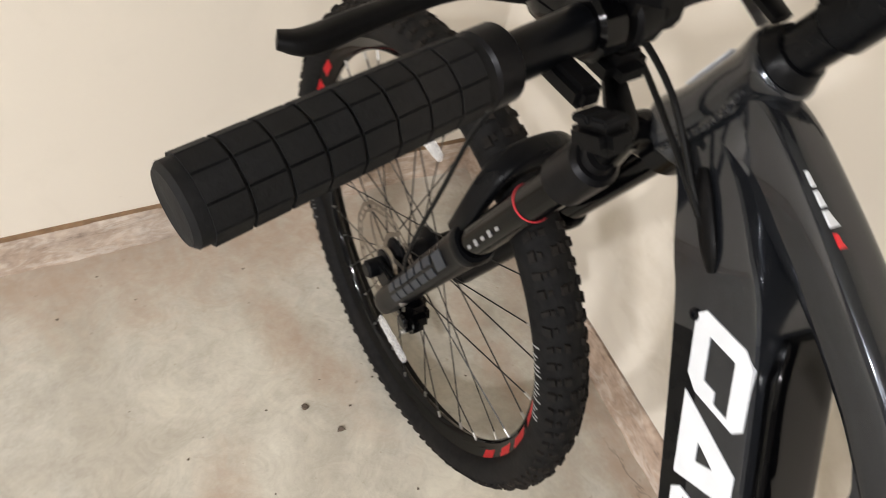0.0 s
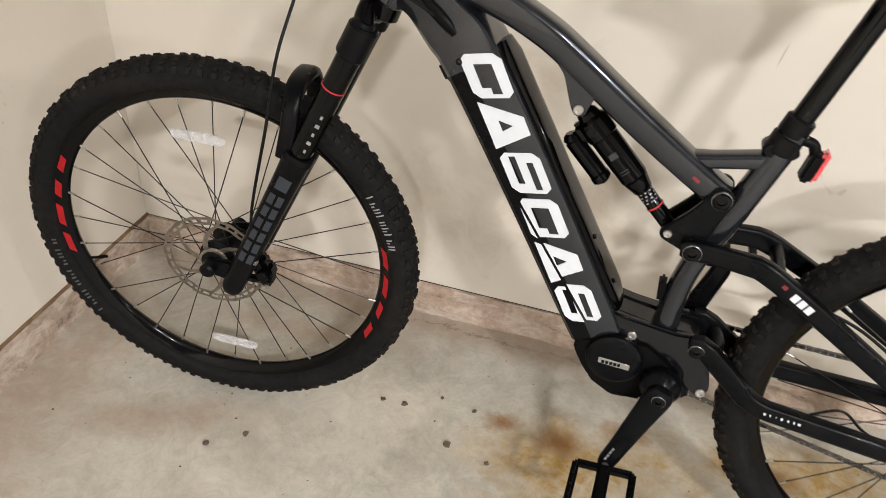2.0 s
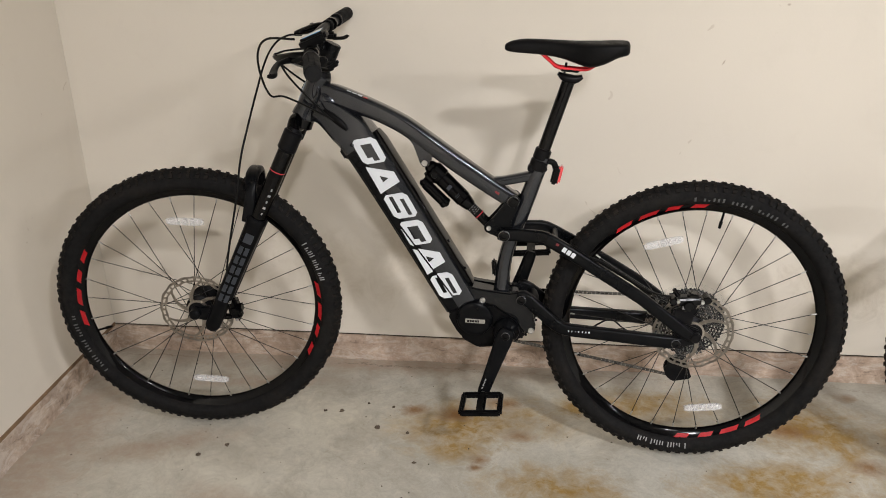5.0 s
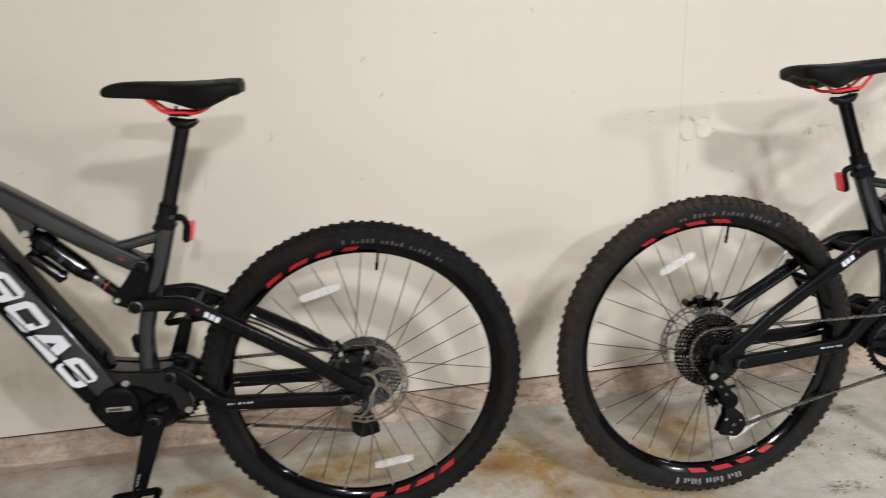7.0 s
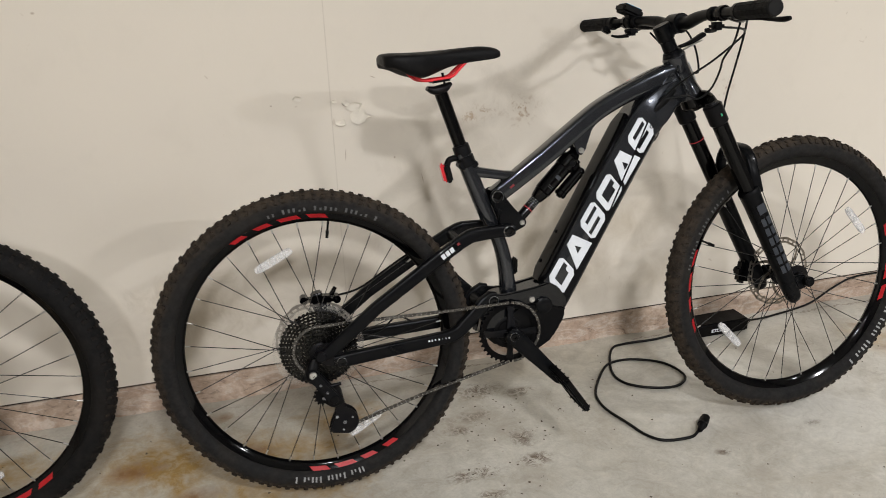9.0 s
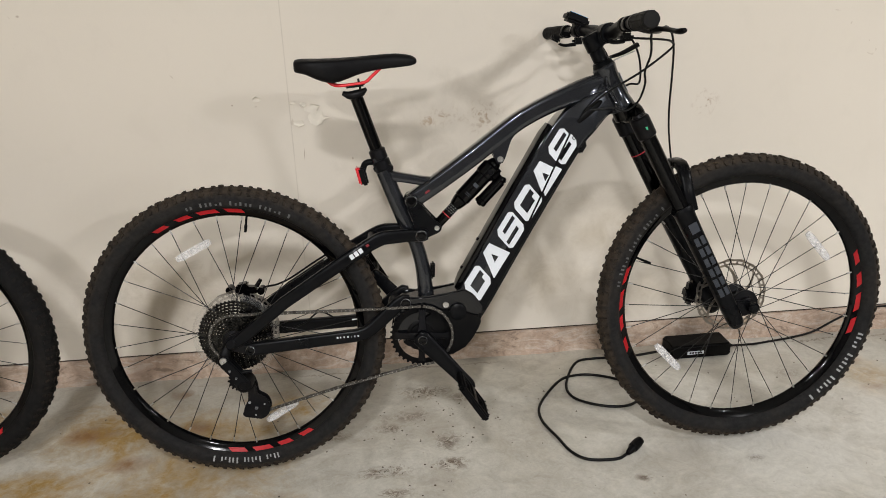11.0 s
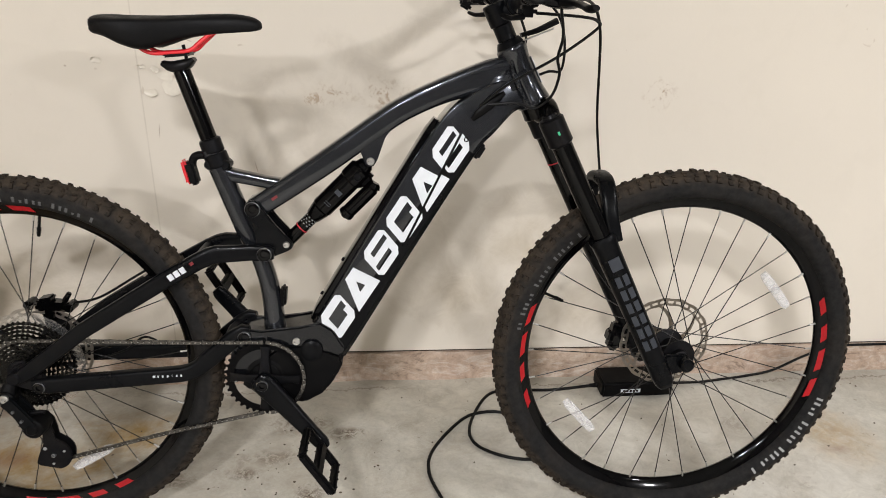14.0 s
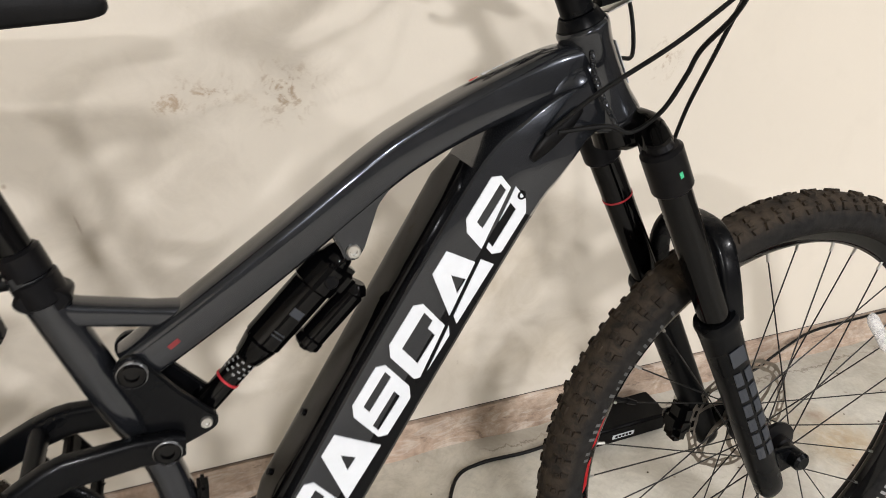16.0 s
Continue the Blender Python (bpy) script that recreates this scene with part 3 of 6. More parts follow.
def mesh_rim():
    bm = shape()
    side_ = [(0.2995, 0.0060), (0.3035, 0.0090), (0.3130, 0.0137), (0.3220, 0.0181), (0.3235, 0.0176), (0.3235, 0.0150), (0.319, 0.0140)]
    prof = [(0.297, 0.0), *side_, (0.313, 0.0), *[(r, -y) for r, y in reversed(side_)]]
    lathe(bm, prof, 120, True)
    return finish(bm, "rim", None, 40)


def mesh_spoke(side, lead):
    """One spoke, from its hub flange to the nipple at the rim."""
    a = radians(72 * lead)
    p0 = (0.029 * math.cos(a), side * 0.028, 0.029 * math.sin(a))
    p1 = (0.290, side * 0.004, 0.0)
    p2 = (0.301, side * 0.003, 0.0)
    bm = shape()
    rod(bm, p0, p1, 0.00105, None, 6)
    rod(bm, tuple(np.array(p1) - (0.004, 0, 0)), p2, 0.0021, None, 6)
    me = finish(bm, "spoke", None, 60)
    for f in me.polygons:
        f.material_index = 1 if f.center[0] > 0.2875 else 0
    return me


def mesh_hub(rear):
    bm = shape()
    prof = [(0.010, -0.050), (0.017, -0.046), (0.017, -0.034), (0.033, -0.031), (0.033, -0.026), (0.018, -0.020), (0.016, 0.0), (0.018, 0.020), (0.033, 0.026), (0.033, 0.031), (0.022, 0.036), (0.022, 0.050), (0.010, 0.052)]
    lathe(bm, prof, 28)
    return finish(bm, "hub", None, 30)


def mesh_rotor(r):
    bm = shape()
    n, radii = 96, (r - 0.0165, r - 0.0115, r - 0.006, r)
    grid = []
    for k in range(n):
        a = 2 * math.pi * k / n
        row = []
        for j, q in enumerate(radii):
            wob = 0.0012 * math.sin(a * 16) if j in (0, 3) else 0
            row.append(bm.verts.new(((q + wob) * math.cos(a), 0, (q + wob) * math.sin(a))))
        grid.append(row)
    for k in range(n):
        a, b = grid[k], grid[(k + 1) % n]
        for j in range(3):
            if j == 1 and k % 3 != 0:
                continue
            bm.faces.new((a[j], a[j + 1], b[j + 1], b[j]))
    for s in range(6):
        a0 = 2 * math.pi * s / 6
        pts = []
        for i in range(7):
            t = i / 6
            q = 0.022 + (r - 0.014 - 0.022) * t
            pts.append((q, a0 + 0.75 * t, 0.0062 - 0.0022 * t))
        left = [bm.verts.new((q * math.cos(a + w / q), 0, q * math.sin(a + w / q))) for q, a, w in pts]
        right = [bm.verts.new((q * math.cos(a - w / q), 0, q * math.sin(a - w / q))) for q, a, w in pts]
        for i in range(6):
            bm.faces.new((left[i], left[i + 1], right[i + 1], right[i]))
    bmesh.ops.solidify(bm, geom=bm.faces[:], thickness=0.0018)
    lathe(bm, [(0.015, -0.0025), (0.027, -0.0025), (0.027, 0.0035), (0.015, 0.0035)], 24, True)
    return finish(bm, "disc_rotor", None, 30)


def mesh_patch(a0, a1, r0, r1, y, skew=0.0, n=4):
    """A slanted patch on the rim's flank."""
    bm = shape()
    lo, hi = [], []
    for i in range(n + 1):
        a = radians(a0 + (a1 - a0) * i / n)
        b = a + radians(skew)
        lo.append(bm.verts.new((r0 * math.cos(a), y * 0.0112, r0 * math.sin(a))))
        hi.append(bm.verts.new((r1 * math.cos(b), y * 0.0174, r1 * math.sin(b))))
    for i in range(n):
        bm.faces.new((lo[i], lo[i + 1], hi[i + 1], hi[i]))
    bmesh.ops.solidify(bm, geom=bm.faces[:], thickness=0.0004)
    return finish(bm, "rim_decal", None)


def sidewall_bars(count, a0, step, side):
    """Printed word on the sidewall, as plain bars of the size of its letters."""
    bm = shape()
    tall = 0.0105 if count == 11 else 0.0150
    r_lo = 0.3265

    def patch(c0, c1, f0, f1):
        n = 3
        rows = []
        for i in range(n + 1):
            r = r_lo + tall * (f0 + (f1 - f0) * i / n)
            y = side * (0.0300 * math.sqrt(max(0.0, 1 - ((r - 0.338) / 0.0295) ** 2)) + 0.0005)
            rows.append([bm.verts.new((r * math.cos(c), y, r * math.sin(c))) for c in (c0, c1)])
        for p, q in zip(rows, rows[1:]):
            bm.faces.new((p[0], p[1], q[1], q[0]))
    for i in range(count):
        a, w = radians(a0 + i * step), radians(step) * 0.36
        high = (1.0, 0.74, 0.88)[i % 3]
        patch(a - w, a - w * 0.42, 0.0, high)
        if i % 3:
            patch(a + w * 0.30, a + w * 0.85, 0.0, high - 0.30 * (i % 2))
    return bm


def reflector_mesh():
    bm = shape()
    plate(bm, [(-0.006, -0.047), (0.006, -0.047), (0.0095, -0.034), (0.0095, 0.034), (0.006, 0.047), (-0.006, 0.047), (-0.0095, 0.034), (-0.0095, -0.034)], -0.003, 0.003, 0.001)
    for z in (-0.027, 0.027):
        plate(bm, [(-0.0065, z - 0.014), (0.0065, z - 0.014), (0.0065, z + 0.010), (0.0, z + 0.016), (-0.0065, z + 0.010)], -0.0046, 0.0046, 0.0008)
    rod(bm, (0, -0.0055, 0), (0, 0.0055, 0), 0.0075, None, 16, 0.001)
    return finish(bm, "reflector", None, 40)


ME_TYRE, ME_TREAD, ME_RIM, ME_REFL = mesh_tyre(), mesh_tread(), mesh_rim(), reflector_mesh()
ME_SPOKES = {(s, l): mesh_spoke(s, l) for s in (-1, 1) for l in (-1, 1)}
ME_HUB = mesh_hub(False)
ME_ROTOR = mesh_rotor(0.097)
for me_, mat_ in ((ME_RIM, GLOSS), (ME_REFL, REFLECT), (ME_HUB, ANOD), (ME_ROTOR, ROTOR)):
    me_.materials.append(mat_)
for me_ in ME_SPOKES.values():
    me_.materials.append(SPOKE)
    me_.materials.append(STEEL)


def own_mesh(me, mat):
    c = me.copy()
    c.materials.clear()
    c.materials.append(mat)
    return c


def wheel(name, bike, m, red, phase, refl, valve, words, side, dirty):
    """m: the axle's pose. Angles in degrees from the bike's forward, upwards."""
    rim = part(name, ME_RIM, None, bike, "spoked wheel with a black rim and red rim flashes", m)
    part("tyre", own_mesh(ME_TYRE, TYRE_DUSTY if dirty else TYRE_CLEAN), None, rim, "black knobbly tyre")
    tr = part("tread", own_mesh(ME_TREAD, TREAD_MUDDY if dirty else TREAD_CLEAN), None, rim, "brown-dusted tread knobs" if dirty else "black tread knobs")
    tagged(tr, kind="stuff")
    part("hub", ME_HUB, None, rim)
    for i in range(32):
        s = 1 if i % 2 else -1
        lead = 1 if (i // 2) % 2 else -1
        part("spoke", ME_SPOKES[s, lead], None, rim, "", Matrix.Rotation(-2 * math.pi * (i + phase) / 32, 4, "Y"))
    for a in refl:
        part("reflector", ME_REFL, None, rim, "clear plastic spoke reflector", Matrix.Rotation(-radians(a), 4, "Y") @ pose(0.232, side * 0.012, 0, 0, -6, 0))
    for y in (-1, 1):
        for g in (red, red + 180):
            for off, wid in ((-17, 7.6), (-5.4, 8.4), (5.6, 6.2), (16.6, 6.0)):
                part("rim_decal", mesh_patch(g + off - wid / 2, g + off + wid / 2, 0.3070, 0.3200, y, 2.4), None, rim, "red rim flash").data.materials.append(RED)
    a = radians(valve)
    bm = shape()
    c, s = math.cos(a), math.sin(a)
    rod(bm, (0.302 * c, 0, 0.302 * s), (0.272 * c, 0, 0.272 * s), 0.0028, None, 8)
    rod(bm, (0.275 * c, 0, 0.275 * s), (0.258 * c, 0, 0.258 * s), 0.0042, 0.0032, 8)
    part("valve", bm, PLASTIC, rim)
    for count, a0, step in words:
        part("sidewall_print", sidewall_bars(count, a0, step, side), GREYPRINT if count == 11 else LIGHTPRINT, rim, "pale print on the sidewall")
    return rim


# ---------------------------------------------------------------- the bike
HEAD_TOP, HEAD_BOT = np.array((0.917, 0, 0.985)), np.array((0.966, 0, 0.883))
STEER_AXIS = Vector(HEAD_TOP - HEAD_BOT).normalized()
FRONT_SIZE = 1.0225
FRONT_AXLE = (1.284, 0, R_AXLE * FRONT_SIZE)
BB = (0.457, 0, 0.357)


def steer_matrix(deg):
    p = Vector(HEAD_BOT)
    return Matrix.Translation(p) @ Matrix.Rotation(radians(deg), 4, STEER_AXIS) @ Matrix.Translation(-p)


def bolt(parent, x, y, z, r, out, mat=None, label=""):
    """A round-headed bolt with a hollow, facing sideways."""
    bm = shape()
    d = 1 if out > 0 else -1
    lathe(bm, [(r * 0.5, y - d * 0.006), (r, y - d * 0.006), (r, y + d * 0.0022), (r * 0.85, y + d * 0.0034), (r * 0.5, y + d * 0.0034), (r * 0.45, y + d * 0.0008)], 20, False, (x, 0, z))
    if mat is None:
        ring = shape()
        lathe(ring, [(r * 0.97, y - d * 0.003), (r * 1.06, y - d * 0.003), (r * 1.06, y + d * 0.0030), (r * 0.98, y + d * 0.0038)], 24, True, (x, 0, z))
        part("washer", ring, BOLT, parent)
    return part("bolt", bm, mat or GLOSS, parent, label)


def clip(poly, a, b, c):
    """The part of a convex outline where a*s + b*h >= c."""
    out = []
    for (s0, h0), (s1, h1) in zip(poly, poly[1:] + poly[:1]):
        f0, f1 = a * s0 + b * h0 - c, a * s1 + b * h1 - c
        if f0 >= 0:
            out.append((s0, h0))
        if f0 * f1 < 0:
            t = f0 / (f0 - f1)
            out.append((s0 + (s1 - s0) * t, h0 + (h1 - h0) * t))
    return out


MARK_L, MARK_H, MARK_B, MARK_R = 0.0335, 0.0285, 0.0155, 0.009


def mark_outlines(kind):
    """Convex pieces of one slotted block: 0 one slot, 1 tapered with a small hole, 2 two slots."""
    L, H, B, R = MARK_L, MARK_H, MARK_B, MARK_R
    top = [(-L, H - B), (L, H - B), (L, H - R), (L - R, H), (-L + R, H), (-L, H - R)]
    low = [(-L, -H + R), (-L + R, -H), (L - R, -H), (L, -H + R), (L, -H + B), (-L, -H + B)]
    bar = lambda s0, s1, h0, h1: [(s0, h0), (s1, h0), (s1, h1), (s0, h1)]
    thin = 0.0058
    if kind == 0:
        z0, z1 = -H + B, H - B
        return [top, low, bar(-L, -L + B, z0, z1), bar(L - B, L, z0, -0.001), bar(L - thin, L, -0.001, z1)]
    if kind == 1:
        w = lambda h: L * (0.42 + 0.70 * (H - h) / (2 * H))
        h0, h1 = -0.009, 0.009
        return [[(-w(h1), h1), (w(h1), h1), (w(H), H), (-w(H), H)], [(-w(h0), h0), (-0.009, h0), (0.0, h1), (-w(h1), h1)], [(0.009, h0), (w(h0), h0), (w(h1), h1), (0.0, h1)], [(-w(-H), -H), (w(-H), -H), (w(h0), h0), (-w(h0), h0)]]
    q, m = 0.0125, 0.0062
    top = [(-L, H - q), (L, H - q), (L, H - R), (L - R, H), (-L + R, H), (-L, H - R)]
    low = [(-L, -H + R), (-L + R, -H), (L - R, -H), (L, -H + R), (L, -H + q), (-L, -H + q)]
    return [top, low, bar(-L, L, -m, m), bar(-L, -L + B, m, H - q), bar(L - thin, L, m, H - q), bar(L - B, L, -H + q, -m), bar(-L, -L + thin, -H + q, -m)]


def down_tube_mark(j, side):
    """Block j of the white mark in reading order, on one flank, with the slanting cut that runs through the last ones."""
    d = np.array((0.512, 0.859))
    up = np.array((-d[1], d[0]))
    start, end = np.array((0.6095, 0.4730)) + up * 0.003, np.array((0.806, 0.803)) + up * 0.003
    k = j if side < 0 else 5 - j
    c = start + (end - start) * (k / 5.0) + up * (0.0085 - 0.0030 * j)
    run = 1 if side < 0 else -1
    pitch = float(np.linalg.norm(end - start)) / 5
    bm = shape()
    slope = 0.125
    base_h = -0.030 + slope * pitch * (j - 2)
    for o in mark_outlines((0, 1, 2)[j % 3]):
        o = [(p[0] + 0.36 * p[1], p[1]) for p in o]
        above = clip(o, -slope, 1.0, base_h)
        below = [(p[0] + 0.005, p[1]) for p in clip(o, slope, -1.0, -base_h + 0.0042)]
        for piece in (above, below):
            if len(piece) < 3:
                continue
            w = [c + d * (p[0] * run) + up * (p[1] - 0.039 * p[0]) for p in piece]
            if np.linalg.norm(np.ptp(np.array(w), axis=0)) < 0.003:
                continue
            lift = [0.0413] * len(w)
            outer = [bm.verts.new((float(p[0]), side * y, float(p[1]))) for p, y in zip(w, lift)]
            inner = [bm.verts.new((float(p[0]), side * (y - 0.004), float(p[1]))) for p, y in zip(w, lift)]
            bm.faces.new(outer)
            bm.faces.new(inner[::-1])
            for i in range(len(w)):
                n = (i + 1) % len(w)
                bm.faces.new((outer[i], outer[n], inner[n], inner[i]))
    return bm


def e_bike(m, label, steer, left_crank, pedal_tilt, front, rear, dirty, lift, view, bar_roll, fold):
    """left_crank: direction of the left crank arm in degrees from forward; lift: how far the seat post is out; view: the side with the visible prints."""
    bike = new("electric_mountain_bike")
    bike.matrix_basis = m
    tagged(bike, label, "bicycle", "electric bikes along the wall")
    SM = steer_matrix(steer)

    # wheels
    wheel("front_wheel", bike, SM @ Matrix.Translation(FRONT_AXLE) @ Matrix.Scale(FRONT_SIZE, 4), *front, view, dirty)
    rw = wheel("rear_wheel", bike, Matrix.Translation((0, 0, R_AXLE)), *rear, view, dirty)

    # main frame
    bm = shape()
    sweep(bm, [(0.925, 0, 0.945, 0.020, 0.024), (0.885, 0, 0.933, 0.022, 0.029), (0.83, 0, 0.917, 0.023, 0.0245), (0.782, 0, 0.899, 0.0235, 0.0220), (0.735, 0, 0.877, 0.0235, 0.0215), (0.695, 0, 0.853, 0.0235, 0.0215), (0.594, 0, 0.781, 0.0235, 0.0220), (0.51, 0, 0.724, 0.0225, 0.0212), (0.447, 0, 0.684, 0.021, 0.0205)], 32, 4.2, 6)
    tt = part("top_tube", bm, PAINT, bike, "glossy graphite painted top tube")
    for i in range(3):
        bm = shape()
        rbox(bm, (0.0110, 0.0135, 0.0050), 0.0, Matrix.Translation((0.846 - 0.0130 * i, 0.0105, 0.9458 - 0.0048 * i)) @ pose(0, 0, 0, 0, -20, 0))
        part("tube_print", bm, WHITE, tt, "small white print")
    bm = shape()
    rbox(bm, (0.010, 0.0125, 0.0050), 0.0, Matrix.Translation((0.8065, 0.0105, 0.9305)) @ pose(0, 0, 0, 0, -21, 0))
    part("tube_print", bm, RED, tt, "small red print")
    bm = shape()
    rbox(bm, (0.012, 0.0452, 0.005), 0.0, Matrix.Translation((0.487, 0.0, 0.708)) @ pose(0, 0, 0, 0, -35, 0))
    part("tube_print", bm, DARKRED, tt, "small dark red print")
    bm = shape()
    rows = spline([(0.950, 0, 0.905, 0.020, 0.022), (0.905, 0, 0.893, 0.030, 0.033), (0.862, 0, 0.862, 0.038, 0.042), (0.82, 0, 0.818, 0.040, 0.0455), (0.71, 0, 0.641, 0.040, 0.0455), (0.607, 0, 0.4665, 0.040, 0.0445), (0.575, 0, 0.412, 0.040, 0.043)], 6)
    half_ = [(0.30, 1.0), (0.82, 1.0), (0.93, 0.985), (0.985, 0.945), (1.0, 0.90), (1.0, -0.14), (1.0, -0.72), (0.985, -0.78), (0.76, -0.965), (0.64, -0.992), (0.45, -1.0)]
    sect = half_ + [(-u, v) for u, v in reversed(half_)]
    rings = []
    for i, r in enumerate(rows):
        tan = rows[min(i + 1, len(rows) - 1)] - rows[max(i - 1, 0)]
        tx, tz = tan[0] / math.hypot(tan[0], tan[2]), tan[2] / math.hypot(tan[0], tan[2])
        rings.append([bm.verts.new((r[0] + tz * v * r[4], u * r[3], r[2] - tx * v * r[4])) for u, v in sect])
    for p, q in zip(rings, rings[1:]):
        for k in range(len(sect)):
            bm.faces.new((p[k], p[(k + 1) % len(sect)], q[(k + 1) % len(sect)], q[k]))
    bm.faces.new(rings[0])
    bm.faces.new(rings[-1])
    dt = part("down_tube", bm, PAINT, bike, "thick glossy graphite down tube with white block mark", None, 24)
    dt.data.materials.append(MATTE)
    for f in dt.data.polygons:
        cx, _, cz = f.center
        if cz < 0.800 and (cx - 0.607) * 0.859 - (cz - 0.4665) * 0.512 > 0.006:
            f.material_index = 1
    for k in range(6):
        for s in (-1, 1):
            part("word_mark", down_tube_mark(k, s), WHITE, dt, "white block of the mark")
    bm = shape()
    rows = []
    for t in (0, 0.06, 0.5, 0.94, 1):
        x, z = 0.788 + (0.552 - 0.788) * t, 0.853 + (0.463 - 0.853) * t
        rows.append((x - 0.004, 0, z + 0.002, 0.030 if 0 < t < 1 else 0.02, 0.0075 if 0 < t < 1 else 0.004))
    sweep(bm, rows, 16, 5, 1, False)
    part("battery_cover", bm, GLOSS, dt, "gloss black battery cover")
    for t in (0.72, 0.90):
        bm = shape()
        rod(bm, (0.788 - 0.236 * t - 0.010, 0.012, 0.853 - 0.39 * t + 0.006), (0.788 - 0.236 * t - 0.0125, 0.012, 0.853 - 0.39 * t + 0.0075), 0.004, None, 12)
        part("bolt", bm, ANOD, dt)
    bm = shape()
    rbox(bm, (0.03, 0.028, 0.014), 0.004, pose(0.866, 0, 0.795, 0, -58, 0))
    part("charge_port_cover", bm, RUBBER, dt)
    for s in (-1, 1):
        bm = shape()
        sweep(bm, [(0.905, s * 0.0335, 0.905, 0.002, 0.004), (0.888, s * 0.037, 0.892, 0.004, 0.008), (0.862, s * 0.0405, 0.872, 0.004, 0.008), (0.848, s * 0.040, 0.858, 0.002, 0.004)], 12, 2.2, 3)
        part("cable_port", bm, PLASTIC, dt, "black rubber cable port")
        bolt(dt, 0.838, s * 0.0385, 0.822, 0.0052, s, ANOD)
    bm = shape()
    a, b = HEAD_TOP, HEAD_BOT
    d = (b - a) / np.linalg.norm(b - a)
    rows = [(a - d * 0.0, 0.026), (a + d * 0.006, 0.0285), (a + d * 0.03, 0.0255), (b - d * 0.035, 0.0265), (b - d * 0.006, 0.0315), (b, 0.030)]
    sweep(bm, [(*p, r, r) for p, r in rows], 28, 2.0, 4)
    ht = part("head_tube", bm, PAINT, bike, "graphite head tube")
    bm = shape()
    fw = np.array((0.90, 0, 0.436))
    c = (a + b) / 2 + fw * 0.0262
    rbox(bm, (0.0012, 0.02, 0.05), 0.0004, Matrix.Translation(c) @ pose(0, 0, 0, 0, -25.7, 0))
    part("head_badge", bm, WHITE, ht, "small white head badge")
    # weld beads where the tubes meet the head tube
    for sd in (-1, 1):
        bead = spline([(0.921, sd * 0.010, 0.9735), (0.918, sd * 0.024, 0.957), (0.921, sd * 0.0285, 0.935), (0.931, sd * 0.0295, 0.915), (0.945, sd * 0.0300, 0.893), (0.955, sd * 0.0270, 0.880)], 12)
        bm = shape()
        for k, p in enumerate(bead):
            m_ = Matrix.Translation(p) @ pose(0, 0, 0, 20 * (k % 3), -25, 35 * (k % 4))
            bmesh.ops.create_icosphere(bm, subdivisions=1, radius=0.0034, matrix=m_)
        part("weld_bead", bm, PAINT, ht)
    # fillets behind the head tube
    bm = shape()
    sweep(bm, [(0.945, 0, 0.930, 0.020, 0.030), (0.915, 0, 0.917, 0.027, 0.040), (0.885, 0, 0.905, 0.024, 0.036), (0.85, 0, 0.893, 0.012, 0.012)], 20, 2.4, 5)
    part("head_gusset", bm, PAINT, bike)
    bm = shape()
    set_back = -0.007 if view < 0 else 0.0
    sweep(bm, [(0.381 + set_back, 0, 0.795, 0.0185, 0.0185), (0.394 + set_back * 0.8, 0, 0.752, 0.0185, 0.0190), (0.43 + set_back * 0.4, 0, 0.645, 0.0185, 0.0195), (0.452, 0, 0.585, 0.019, 0.0175), (0.466, 0, 0.53, 0.021, 0.0180), (0.472, 0, 0.47, 0.023, 0.0195), (0.473, 0, 0.425, 0.026, 0.024)], 20, 2.4, 6)
    st = part("seat_tube", bm, PAINT, bike, "bent graphite seat tube")
    bm = shape()
    rbox(bm, (0.012, 0.026, 0.04), 0.004, pose(0.492, 0, 0.508, 0, 5, 0))
    part("guard", bm, PLASTIC, st)
    bm = shape()
    sweep(bm, [(0.392, 0, 0.7500, 0.0150, 0.0145), (0.412, 0, 0.7460, 0.0145, 0.0120), (0.470, 0, 0.7340, 0.0140, 0.0110), (0.500, 0, 0.7270, 0.0150, 0.0140), (0.53, 0, 0.735, 0.012, 0.010)], 20, 4.0, 1, False)
    part("seat_brace", bm, PAINT, bike)
    bm = shape()
    for s in (-1, 1):
        plate(bm, [(0.640, 0.808), (0.70, 0.848), (0.712, 0.846), (0.692, 0.822), (0.676, 0.777), (0.668, 0.766), (0.656, 0.768), (0.651, 0.782)], s * 0.012, s * 0.021, 0.002)
    sm = part("shock_mount", bm, PAINT, bike)
    bolt(sm, 0.6645, 0.021, 0.777, 0.0075, 1, STEEL)
    bolt(sm, 0.6645, -0.021, 0.777, 0.0075, -1, STEEL)

    # motor and its cradle
    bm = shape()
    for s in (-1, 1):
        plate(bm, [(0.612, 0.415), (0.590, 0.452), (0.565, 0.468), (0.528, 0.460), (0.492, 0.456), (0.452, 0.452), (0.425, 0.456), (0.405, 0.445), (0.392, 0.40), (0.383, 0.362), (0.388, 0.343), (0.405, 0.342), (0.425, 0.362), (0.452, 0.392), (0.492, 0.420), (0.535, 0.418), (0.575, 0.405), (0.604, 0.398)], s * 0.020, -0.0455 if s < 0 else 0.0345, 0.004)
    plate(bm, [(0.605, 0.42), (0.565, 0.464), (0.49, 0.452), (0.42, 0.45), (0.41, 0.43), (0.52, 0.42)], -0.022, 0.022, 0.004)
    cr = part("motor_cradle", bm, CRADLE, bike, "graphite painted motor cradle")
    for x, z in ((0.519, 0.430), (0.395, 0.352)):
        bolt(cr, x, 0.0345, z, 0.0078, 1, STEEL)
        bolt(cr, x, -0.0455, z, 0.0078, -1, STEEL)
    bm = shape()
